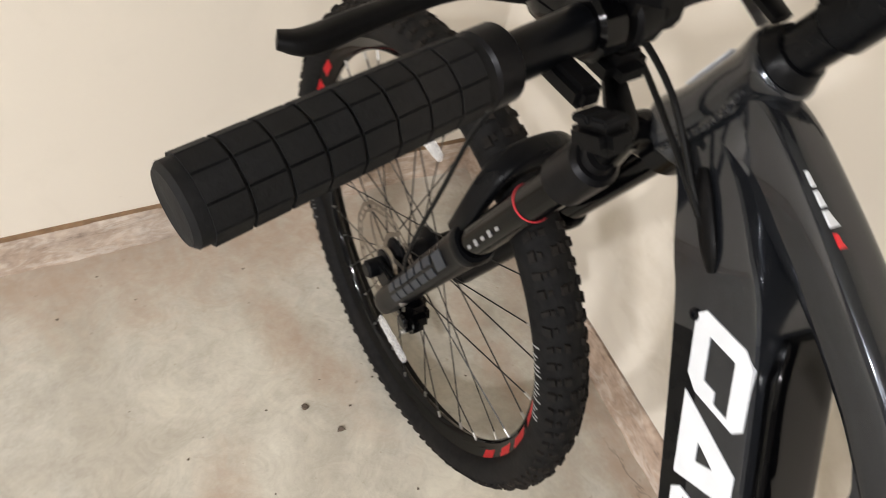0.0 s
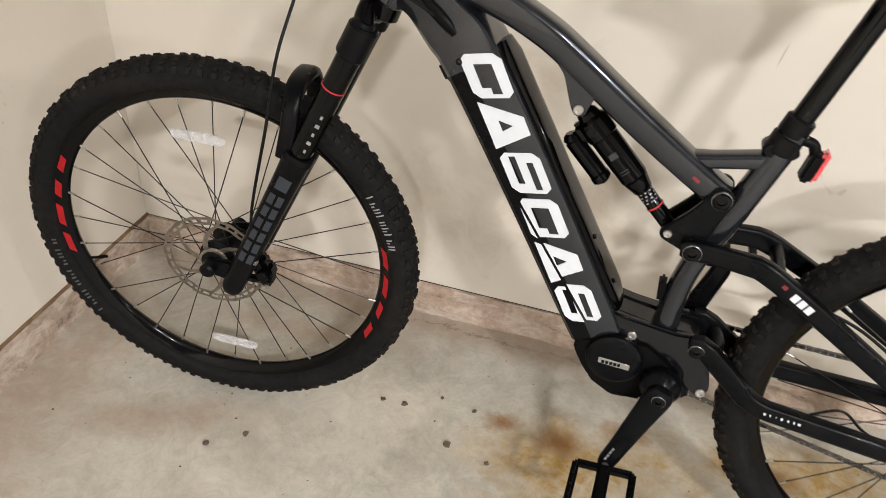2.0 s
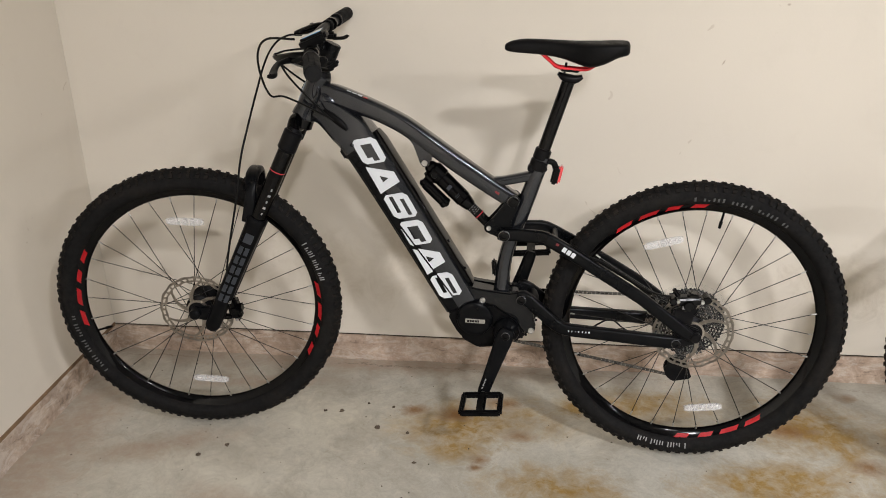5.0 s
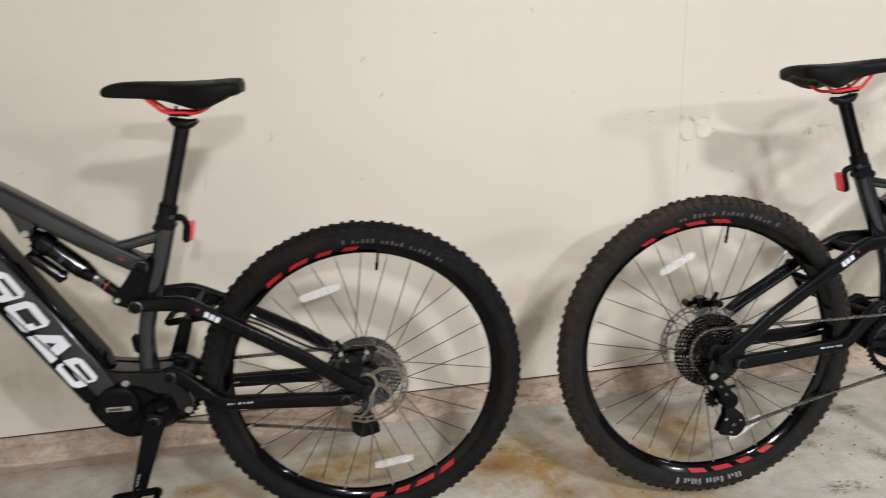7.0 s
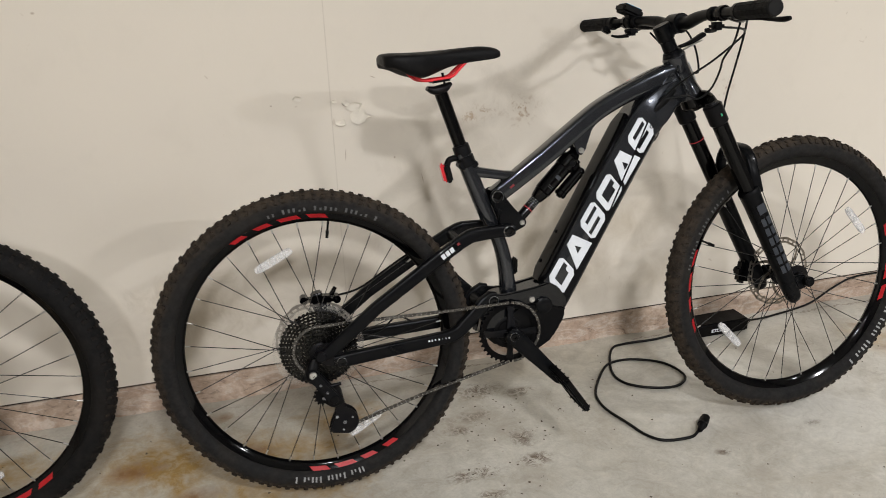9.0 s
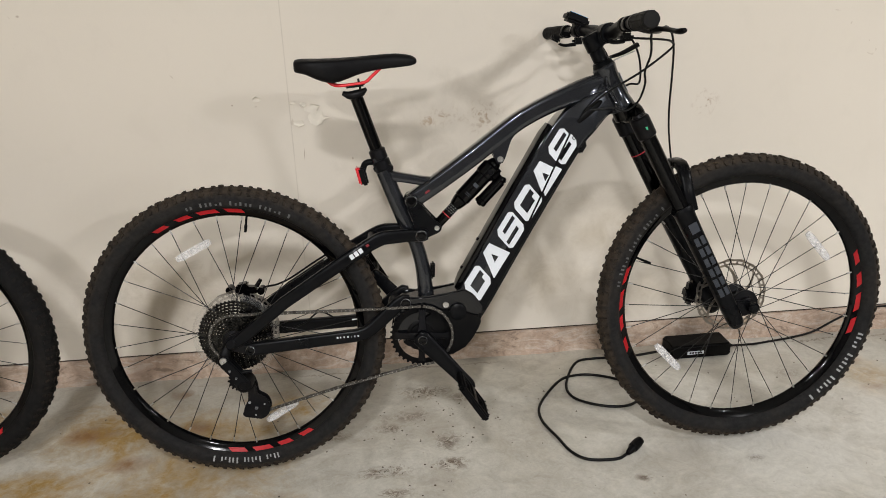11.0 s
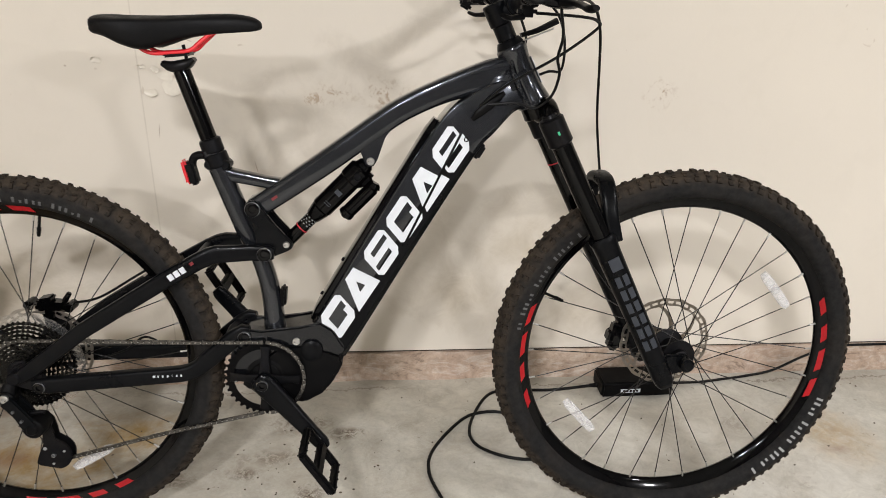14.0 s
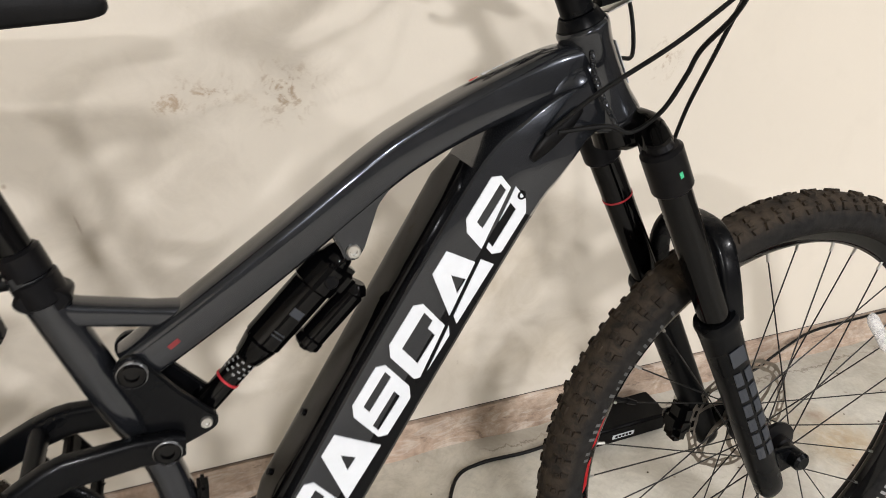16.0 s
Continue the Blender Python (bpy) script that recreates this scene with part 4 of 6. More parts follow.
    plate(bm, [(0.606, 0.402), (0.575, 0.414), (0.53, 0.424), (0.49, 0.424), (0.45, 0.398), (0.415, 0.362), (0.405, 0.342), (0.425, 0.322), (0.46, 0.309), (0.505, 0.302), (0.54, 0.302), (0.572, 0.322), (0.594, 0.352), (0.609, 0.385)], -0.047, 0.037, 0.008)
    mo = part("motor", bm, PLASTIC, bike, "black drive motor")
    bm = shape()
    lathe(bm, [(0.044, 0.030), (0.046, 0.045), (0.0445, 0.049), (0.040, 0.0515), (0.034, 0.0525), (0.01, 0.0530)], 36, False, (0.538, 0, 0.383))
    part("motor_cover", bm, MATTE, mo, "round black motor cover")
    bm = shape()
    rbox(bm, (0.05, 0.002, 0.011), 0.0008, pose(0.536, 0.0537, 0.380, 0, -2, 0))
    part("name_plate", bm, STEEL, mo, "small silver plate with unreadable print")
    bm = shape()
    for i, (x, w) in enumerate(((0.5535, 0.005), (0.547, 0.005), (0.5405, 0.005), (0.534, 0.005), (0.528, 0.004))):
        rbox(bm, (w, 0.001, 0.006), 0.0, pose(x, 0.0549, 0.380, 0, -2, 0))
    part("plate_print", bm, PLASTIC, mo)
    bm = shape()
    lathe(bm, [(0.03, 0.030), (0.034, 0.052), (0.030, 0.060), (0.018, 0.070)], 28, False, BB)
    part("axle_housing", bm, MATTE, mo)
    bm = shape()
    lathe(bm, [(0.040, -0.036), (0.042, -0.043), (0.036, -0.047), (0.030, -0.0475), (0.028, -0.050), (0.018, -0.052)], 32, False, BB)
    part("axle_housing", bm, PLASTIC, mo)
    bm = shape()
    lathe(bm, [(0.020, -0.036), (0.021, -0.052), (0.016, -0.055), (0.005, -0.055)], 20, False, (0.548, 0, 0.412))
    part("cover_boss", bm, MATTE, mo)
    bm = shape()
    plate(bm, [(0.60, 0.405), (0.57, 0.318), (0.53, 0.296), (0.48, 0.302), (0.53, 0.314), (0.568, 0.35), (0.585, 0.40)], -0.043, 0.034, 0.004)
    part("skid_plate", bm, PLASTIC, mo)

    # swing arm
    for s in (-1, 1):
        bm = shape()
        sweep(bm, [(0.030, s * 0.071, 0.357, 0.009, 0.012), (0.055, s * 0.071, 0.357, 0.0105, 0.0155), (0.060, s * 0.0708, 0.357, 0.0105, 0.0158), (0.298, s * 0.0565, 0.3695, 0.0110, 0.0152), (0.318, s * 0.0540, 0.3730, 0.0112, 0.0155), (0.333, s * 0.0510, 0.3800, 0.0112, 0.0160), (0.349, s * 0.0480, 0.3930, 0.0112, 0.0165), (0.402, s * 0.0395, 0.4370, 0.0105, 0.0170), (0.420, s * 0.0375, 0.4470, 0.0100, 0.0165), (0.432, s * 0.0370, 0.4490, 0.0080, 0.010)], 20, 4.4, 1, False)
        cs = part("chainstay", bm, MATTE, bike, "matte black chainstay")
        bolt(cs, 0.421, s * 0.0478, 0.440, 0.0115, s)
        bolt(cs, 0.045, s * 0.0825, 0.357, 0.0105, s)
        bm = shape()
        for i, (x, w) in enumerate(((0.300, 0.007), (0.292, 0.006), (0.284, 0.003), (0.275, 0.008), (0.266, 0.007), (0.258, 0.006), (0.250, 0.009))):
            rbox(bm, (w, 0.001, 0.0045), 0, pose(x, s * (0.0682 - 0.06 * (x - 0.275)), 0.3705, 0, 0, s * 3.4))
        part("stay_print", bm, WHITE, cs, "small white print")
        bm = shape()
        sweep(bm, [(0.006, s * 0.074, 0.372, 0.008, 0.012), (0.03, s * 0.074, 0.388, 0.009, 0.015), (0.133, s * 0.069, 0.4665, 0.010, 0.0150), (0.285, s * 0.058, 0.560, 0.011, 0.0155), (0.346, s * 0.050, 0.594, 0.011, 0.0160), (0.366, s * 0.0465, 0.603, 0.0105, 0.0165), (0.378, s * 0.0445, 0.606, 0.010, 0.0165), (0.440, s * 0.0385, 0.6075, 0.0085, 0.0150), (0.474, s * 0.0380, 0.606, 0.0080, 0.0150), (0.484, s * 0.0380, 0.605, 0.007, 0.010)], 20, 4.0, 1, False)
        ss = part("seatstay", bm, MATTE, bike, "matte black seatstay")
        bolt(ss, 0.467, s * 0.0462, 0.606, 0.0130, s)
        bm = shape()
        for i in range(3):
            t = i * 0.0125
            rbox(bm, (0.0095, 0.001, 0.012), 0, Matrix.Translation((0.300 + t * 0.85, s * (0.0680 - 0.11 * t), 0.5690 + t * 0.50)) @ pose(0, 0, 0, 0, -30, 0) @ pose(0, 0, 0, 0, 0, s * -7))
        part("stay_mark", bm, WHITE, ss, "white print")
        bm = shape()
        rbox(bm, (0.007, 0.001, 0.006), 0, Matrix.Translation((0.338, s * 0.0625, 0.5935)) @ pose(0, 0, 0, 0, -30, 0) @ pose(0, 0, 0, 0, 0, s * -7))
        part("stay_flash", bm, DARKRED, ss, "red dot")
        bm = shape()
        plate(bm, [(-0.016, 0.372), (-0.008, 0.392), (0.02, 0.402), (0.05, 0.378), (0.058, 0.352), (0.03, 0.343), (0.0, 0.352)], s * 0.060, s * 0.0715, 0.003)
        lathe(bm, [(0.004, s * 0.055), (0.013, s * 0.055), (0.013, s * 0.083), (0.010, s * 0.086), (0.004, s * 0.086)], 22, False, (0, 0, R_AXLE))
        part("dropout", bm, ANOD, bike)
        # rocker link
        bm = shape()
        plate(bm, [*ring_arc(8, 0.447, 0.688, 0.0165, 60, 205), (0.449, 0.640), *ring_arc(6, 0.467, 0.606, 0.0150, 190, 300), *ring_arc(6, 0.506, 0.619, 0.012, -70, 60), (0.485, 0.660)], s * 0.0195, s * 0.0295, 0.003)
        rl = part("rocker_link", bm, MATTE, bike, "matte black rocker link")
        bolt(rl, 0.447, s * 0.0305, 0.688, 0.0135, s)
        bolt(rl, 0.506, s * 0.0298, 0.620, 0.0062, s, STEEL)
    bm = shape()
    sweep(bm, [(0.350, -0.049, 0.596, 0.009, 0.012), (0.345, -0.036, 0.594, 0.009, 0.012), (0.345, 0.036, 0.594, 0.009, 0.012), (0.350, 0.049, 0.596, 0.009, 0.012)], 12, 2.8, 1, False)
    part("stay_bridge", bm, MATTE, bike)
    bm = shape()
    sweep(bm, [(0.398, -0.040, 0.430, 0.012, 0.014), (0.390, 0.0, 0.430, 0.012, 0.014), (0.398, 0.040, 0.430, 0.012, 0.014)], 12, 2.6, 4)
    part("stay_yoke", bm, MATTE, bike)

    # shock absorber
    bm = shape()
    A, B = np.array((0.506, 0.0, 0.620)), np.array((0.6645, 0.0, 0.777))
    dd = (B - A) / np.linalg.norm(B - A)
    L = float(np.linalg.norm(B - A))
    nn = np.array((dd[2], 0, -dd[0]))
    P = lambda t, off=0.0, y=0.0: A + dd * (t * L) + nn * off + np.array((0, y, 0))
    rod(bm, P(0.30), P(0.40), 0.0150, 0.0195, 22, 0.001)
    rod(bm, P(0.40), P(0.83), 0.0210, None, 26, 0.003)
    sh = part("shock_absorber", bm, GLOSS, bike, "gloss black rear shock absorber")
    turn = pose(0, 0, 0, 0, -44.7, 0)
    bm = shape()
    rod(bm, P(-0.04), P(0.32), 0.0125, None, 20, 0.001)
    rod(bm, tuple(np.array(P(0)) - (0, 0.028, 0)), tuple(np.array(P(0)) + (0, 0.028, 0)), 0.010, None, 18)
    part("shaft", bm, GLOSS, sh)
    bm = shape()
    rod(bm, P(0.160), P(0.170), 0.0136, None, 22)
    part("travel_ring", bm, RINGRED, sh, "dull red travel ring")
    bm = shape()
    for i in range(4):
        for k in range(10):
            a = 2 * math.pi * (k + 0.3 * i) / 10
            rbox(bm, (0.0016, 0.0036, 0.0010), 0.0, Matrix.Translation(P(0.215 + 0.024 * i)) @ turn @ pose(0, 0, 0, math.degrees(a), 0, 0) @ pose(0, 0, 0.0124))
    part("travel_scale", bm, PALE, sh, "pale scale lines")
    bm = shape()
    rod(bm, P(0.74), P(0.90), 0.0232, None, 28, 0.004)
    rod(bm, P(0.885), P(0.965), 0.0175, 0.0150, 24, 0.004)
    rbox(bm, (0.026, 0.024, 0.020), 0.006, Matrix.Translation(P(0.985)) @ turn, 3)
    rbox(bm, (0.034, 0.026, 0.030), 0.008, Matrix.Translation(P(0.845, 0.018)) @ turn, 3)
    part("shock_head", bm, GLOSS, sh)
    for y_ in (-0.024, 0.024):
        bm = shape()
        rod(bm, P(0.83, 0.004, y_ * 0.8), P(0.83, 0.004, y_), 0.0085, 0.0075, 18, 0.001)
        part("adjuster_knob", bm, ANOD, sh, "small black adjuster knob")
    bm = shape()
    rod(bm, P(0.55, 0.040), P(0.84, 0.040), 0.0138, None, 24, 0.002)
    rod(bm, P(0.495, 0.040), P(0.56, 0.040), 0.0150, 0.0150, 24, 0.003)
    rod(bm, P(0.83, 0.040), P(0.885, 0.036), 0.0150, 0.0120, 24, 0.003)
    rod(bm, P(0.48, 0.040), P(0.50, 0.040), 0.0060, None, 12, 0.001)
    part("reservoir", bm, GLOSS, sh, "gloss black shock reservoir")
    for s in (-1, 1):
        for t, w in ((0.48, 0.0012), (0.50, 0.0012), (0.62, 0.009)):
            bm = shape()
            rbox(bm, (w, 0.0012, 0.013), 0, Matrix.Translation(P(t, 0, s * 0.0207)) @ pose(0, 0, 0, 0, -44.7, 0))
            part("shock_print", bm, GREY, sh)

    # drive train
    crank_dirs = {1: radians(left_crank), -1: radians(left_crank + 180)}
    for s in (1, -1):
        a = crank_dirs[s]
        ux, uz = math.cos(a), math.sin(a)
        y0, y1 = s * 0.076, s * 0.092
        bm = shape()
        sweep(bm, [(BB[0] - 0.016 * ux, y0, BB[2] - 0.016 * uz, 0.008, 0.014), (BB[0], y0, BB[2], 0.010, 0.0220), (BB[0] + 0.05 * ux, s * 0.080, BB[2] + 0.05 * uz, 0.0085, 0.0200), (BB[0] + 0.12 * ux, s * 0.088, BB[2] + 0.12 * uz, 0.0075, 0.0165), (BB[0] + 0.162 * ux, y1, BB[2] + 0.162 * uz, 0.0075, 0.0150), (BB[0] + 0.176 * ux, y1, BB[2] + 0.176 * uz, 0.006, 0.009)], 16, 3.6, 4)
        ck = part("crank_arm", bm, MATTE, bike, "matte black crank arm")
        bolt(ck, BB[0], s * 0.087, BB[2], 0.0105, s)
        bm = shape()
        for i in range(4):
            t = 0.128 + 0.008 * i
            rbox(bm, (0.006, 0.001, 0.0035), 0, Matrix.Translation((BB[0] + t * ux - uz * 0.0065, s * (0.0965 + 0.0006 * i), BB[2] + t * uz + ux * 0.0065)) @ pose(0, 0, 0, 0, -math.degrees(a), 0))
        part("crank_print", bm, PALE, ck)
        # pedal
        px, pz = BB[0] + 0.165 * ux, BB[2] + 0.165 * uz
        pm = Matrix.Translation((px, s * 0.152, pz)) @ pose(0, 0, 0, 0, pedal_tilt[s], 0)
        bm = shape()
        for x in (-0.047, 0.047):
            rbox(bm, (0.012, 0.092, 0.017), 0.004, pm @ pose(x, 0, 0))
        for y in (-0.044, 0.044):
            rbox(bm, (0.098, 0.012, 0.016), 0.004, pm @ pose(0, y, 0))
        rbox(bm, (0.022, 0.10, 0.016), 0.005, pm)
        pd = part("pedal", bm, PLASTIC, bike, "black platform pedal")
        bm = shape()
        rod(bm, (px, s * 0.090, pz), (px, s * 0.115, pz), 0.0065, None, 14)
        part("pedal_axle", bm, STEEL, pd)
        for x in (-0.047, 0.047):
            for y in (-0.036, -0.012, 0.012, 0.036):
                bm = shape()
                rod(bm, pm @ Vector((x, y, -0.0115)), pm @ Vector((x, y, 0.0115)), 0.0017, None, 6)
                part("pin", bm, ANOD, pd)
    # chainring
    bm = shape()
    n, r0 = 36, 0.0735
    outline = []
    for i in range(n):
        for f, r in ((-0.32, r0), (-0.14, r0 + 0.0052), (0.14, r0 + 0.0052), (0.32, r0)):
            a = 2 * math.pi * (i + f) / n
            outline.append((r * math.cos(a), r * math.sin(a)))
    outer = [bm.verts.new((BB[0] + x, -0.052, BB[2] + z)) for x, z in outline]
    inner = [bm.verts.new((BB[0] + 0.060 * math.cos(2 * math.pi * (i // 4 + (i % 4) * 0.25 - 0.4) / n), -0.052, BB[2] + 0.060 * math.sin(2 * math.pi * (i // 4 + (i % 4) * 0.25 - 0.4) / n))) for i in range(len(outline))]
    m_ = len(outline)
    for i in range(m_):
        bm.faces.new((outer[i], outer[(i + 1) % m_], inner[(i + 1) % m_], inner[i]))
    bmesh.ops.solidify(bm, geom=bm.faces[:], thickness=0.003)
    for i in range(4):
        a = crank_dirs[-1] + radians(45 + 90 * i)
        c, s_ = math.cos(a), math.sin(a)
        sweep(bm, [(BB[0] + 0.012 * c, -0.060, BB[2] + 0.012 * s_, 0.004, 0.012), (BB[0] + 0.045 * c, -0.056, BB[2] + 0.045 * s_, 0.003, 0.008), (BB[0] + 0.066 * c, -0.0535, BB[2] + 0.066 * s_, 0.0025, 0.010)], 10, 3, 3)
    part("chainring", bm, ANOD, bike, "black toothed chainring")
    # cassette
    for i in range(11):
        r = 0.092 - 0.0066 * i
        y = -0.019 - 0.0034 * i
        teeth = int(r * 600)
        bm = shape()
        vo, vi = [], []
        for k in range(teeth * 2):
            a = 2 * math.pi * k / (teeth * 2)
            rr = r if k % 2 else r - 0.0042
            vo.append(bm.verts.new((rr * math.cos(a), y, rr * math.sin(a))))
            vi.append(bm.verts.new((max(0.012, r - 0.0088) * math.cos(a), y, max(0.012, r - 0.0088) * math.sin(a))))
        for k in range(teeth * 2):
            q = (k + 1) % (teeth * 2)
            bm.faces.new((vo[k], vo[q], vi[q], vi[k]))
        bmesh.ops.solidify(bm, geom=bm.faces[:], thickness=0.0016)
        part("sprocket", bm, SPROCKET, rw, "dark steel sprocket")
    bm = shape()
    lathe(bm, [(0.015, -0.018), (0.026, -0.018), (0.024, -0.054), (0.012, -0.058)], 24)
    part("cassette_carrier", bm, ANOD, rw)
    for k in range(6):
        a = k * math.pi / 3
        bm = shape()
        rod(bm, (0.02 * math.cos(a), -0.019, 0.02 * math.sin(a)), (0.084 * math.cos(a), -0.0205, 0.084 * math.sin(a)), 0.005, None, 6)
        part("carrier_arm", bm, ANOD, rw)
    bm = shape()
    lathe(bm, [(0.03, -0.0135), (0.106, -0.0145), (0.106, -0.0155), (0.03, -0.0150)], 64, True)
    part("spoke_guard", bm, CLEAR, rw, "clear plastic spoke guard")
    part("disc_rotor", ME_ROTOR, None, rw, "drilled steel brake disc", Matrix.Translation((0, 0.046, 0)))
    # chain
    links = []
    zt = BB[2] + r0 + 0.002
    upper = [(0.0, -0.038, R_AXLE + 0.059), (0.15, -0.043, 0.432), (0.30, -0.048, 0.431), (BB[0], -0.0535, zt)]
    front_arc = [(BB[0] + (r0 + 0.002) * math.cos(t), -0.0535, BB[2] + (r0 + 0.002) * math.sin(t)) for t in np.linspace(1.45, -1.5, 14)]
    lower = [(BB[0] - 0.01, -0.0535, BB[2] - r0 - 0.002), (0.25, -0.047, 0.2335 + fold[1] * 0.5), (0.055 + fold[0], -0.041, 0.178 + fold[1])]
    back_arc = [(0.059 * math.cos(t), -0.038, R_AXLE + 0.059 * math.sin(t)) for t in np.linspace(1.57, 4.2, 12)]
    for line in (spline(upper, 14), front_arc, spline(lower, 14), back_arc, [(-0.03, -0.038, 0.32), (-0.008, -0.039, 0.275)]):
        links.append([np.array(p, float) for p in line])
    bm, pins = shape(), shape()
    for line in links:
        acc, flip_ = 0.0, False
        for p, q in zip(line, line[1:]):
            d = q - p
            ln = np.linalg.norm(d)
            u = d / ln
            while acc < ln:
                c = p + u * acc
                mm = Matrix.Translation(c) @ Vector((u[0], u[1], u[2])).to_track_quat("X", "Z").to_matrix().to_4x4()
                if flip_:
                    rbox(bm, (0.0120, 0.0062, 0.0062), 0.0, mm)
                    for e in (-0.0052, 0.0052):
                        rbox(pins, (0.0015, 0.0072, 0.0015), 0.0, mm @ pose(e, 0, 0.0002))
                else:
                    rbox(bm, (0.0085, 0.0036, 0.0074), 0.0, mm)
                flip_ = not flip_
                acc += 0.0108
            acc -= ln
    ch = tagged(part("chain", bm, DARKSTEEL, bike, "dark steel roller chain"), kind="stuff")
    tagged(part("chain_pins", pins, STEEL, ch, "bright chain pin heads"), kind="stuff")
    # derailleur
    bm = shape()
    kx, kz = 0.020 + fold[0], 0.268 + fold[1]
    sweep(bm, [(-0.012, -0.060, 0.362, 0.008, 0.010), (-0.020, -0.064, 0.346, 0.011, 0.013), (-0.022, -0.066, 0.330, 0.013, 0.015)], 16, 3.0, 3)
    rod(bm, (-0.022, -0.048, 0.330), (-0.022, -0.080, 0.330), 0.0165, 0.0150, 20, 0.002)
    rod(bm, (kx, -0.040, kz), (kx, -0.084, kz), 0.0215, 0.0195, 24, 0.003)
    rod(bm, (kx, -0.084, kz), (kx, -0.088, kz), 0.0110, 0.0095, 18, 0.001)
    dr = part("derailleur", bm, PLASTIC, bike, "black rear derailleur")
    ux, uz = kx + 0.022, kz - 0.330
    ul = math.hypot(ux, uz)
    nx, nz = -uz / ul, ux / ul
    for y0_, y1_, w0_, w1_ in ((-0.086, -0.076, 0.0135, 0.0165), (-0.062, -0.052, 0.0130, 0.0140)):
        bm = shape()
        plate(bm, [(-0.022 + nx * w0_, 0.330 + nz * w0_), (-0.022 - nx * w0_, 0.330 - nz * w0_), (-0.022 + ux * 0.5 - nx * w0_ * 0.75, 0.330 + uz * 0.5 - nz * w0_ * 0.75), (kx - nx * w1_, kz - nz * w1_), (kx + nx * w1_, kz + nz * w1_), (-0.022 + ux * 0.5 + nx * w0_ * 1.15, 0.330 + uz * 0.5 + nz * w0_ * 1.15)], y0_, y1_, 0.003)
        part("derailleur_link", bm, MATTE, dr, "black parallel link")
    bm = shape()
    rod(bm, (kx - 0.010, -0.066, kz + 0.026), (kx + 0.020, -0.066, kz + 0.030), 0.0050, 0.0038, 12, 0.001)
    part("cable_stop", bm, ANOD, dr)
    bolt(dr, -0.022, -0.082, 0.333, 0.0085, -1, STEEL)
    for f_ in (0.34, 0.66):
        bolt(dr, -0.022 + ux * f_, -0.0870, 0.330 + uz * f_, 0.0030, -1, BOLT)
    bm = shape()
    cage = [(0.006, 0.278), (0.028, 0.284), (0.040, 0.270), (0.044, 0.252), (0.046, 0.233), *ring_arc(9, 0.040, 0.197, 0.034, 66, -75), (0.010, 0.172), (0.004, 0.178), (0.010, 0.196), (0.021, 0.218), (0.023, 0.240), (0.008, 0.256)]
    cage = [(x + fold[0], z + fold[1]) for x, z in cage]
    px0, pz0 = 0.040 + fold[0], 0.197 + fold[1]
    plate(bm, cage, -0.056, -0.0525, 0.0012)
    part("derailleur_cage", bm, ANOD, dr)
    bm = shape()
    plate(bm, cage, -0.036, -0.0325, 0.0012)
    part("derailleur_cage", bm, ANOD, dr)
    for k in range(3):
        a = radians(20 + 120 * k)
        bm = shape()
        rod(bm, (px0 + 0.021 * math.cos(a), -0.0560, pz0 + 0.021 * math.sin(a)), (px0 + 0.021 * math.cos(a), -0.0566, pz0 + 0.021 * math.sin(a)), 0.0024 + 0.0012 * (k % 2), None, 10)
        part("cage_hole", bm, PALE, dr)
    for x, z, r in ((-0.002 + fold[0], 0.264 + fold[1], 0.024), (px0, pz0, 0.024)):
        bm = shape()
        tooth = [(x + (r if k % 4 in (1, 2) else r - 0.0055) * math.cos(math.pi * k / 26), z + (r if k % 4 in (1, 2) else r - 0.0055) * math.sin(math.pi * k / 26)) for k in range(52)]
        plate(bm, tooth, -0.0465, -0.0425, 0)
        part("jockey_wheel", bm, PLASTIC, dr)
        bolt(dr, x, -0.058, z, 0.0045, -1, BOLT)
    # rear caliper
    bm = shape()
    rbox(bm, (0.062, 0.036, 0.022), 0.007, Matrix.Translation((0.020, 0.062, 0.466)) @ pose(0, 0, 0, 0, 5, 0))
    rbox(bm, (0.034, 0.044, 0.034), 0.009, Matrix.Translation((0.024, 0.060, 0.456)))
    rod(bm, (0.024, 0.080, 0.457), (0.024, 0.087, 0.457), 0.0125, 0.011, 20, 0.001)
    rod(bm, (-0.020, 0.046, 0.470), (-0.020, 0.078, 0.470), 0.0095, None, 16, 0.002)
    rod(bm, (0.058, 0.046, 0.464), (0.058, 0.078, 0.464), 0.0095, None, 16, 0.002)
    rod(bm, (0.046, 0.062, 0.474), (0.058, 0.062, 0.492), 0.006, 0.005, 12, 0.001)
    rbox(bm, (0.026, 0.03, 0.010), 0.003, Matrix.Translation((0.012, 0.062, 0.480)) @ pose(0, 0, 0, 0, -10, 0))
    rc = part("rear_brake_caliper", bm, GLOSS, bike, "black brake caliper")
    bm = shape()
    rbox(bm, (0.02, 0.001, 0.008), 0, pose(0.028, 0.0825, 0.452))
    part("caliper_print", bm, PALE, rc)
    for x in (-0.008, 0.048):
        bolt(rc, x, 0.078, 0.466, 0.0045, 1, STEEL)
    bm = shape()
    plate(bm, [(0.0, 0.455), (0.055, 0.44), (0.05, 0.405), (0.01, 0.40)], 0.055, 0.066, 0.002)
    part("caliper_mount", bm, ANOD, rc)

    # seat post and saddle
    top = 0.958 + lift
    pu = np.array((0.325 - 0.372, 0, 0.960 - 0.812))
    pu = pu / np.linalg.norm(pu)
    low = np.array((0.380 + set_back, 0, 0.806))
    hi = low + pu * ((top - 0.806) / pu[2])
    bm = shape()
    rod(bm, low - pu * 0.02, hi, 0.0152, None, 24, 0.002)
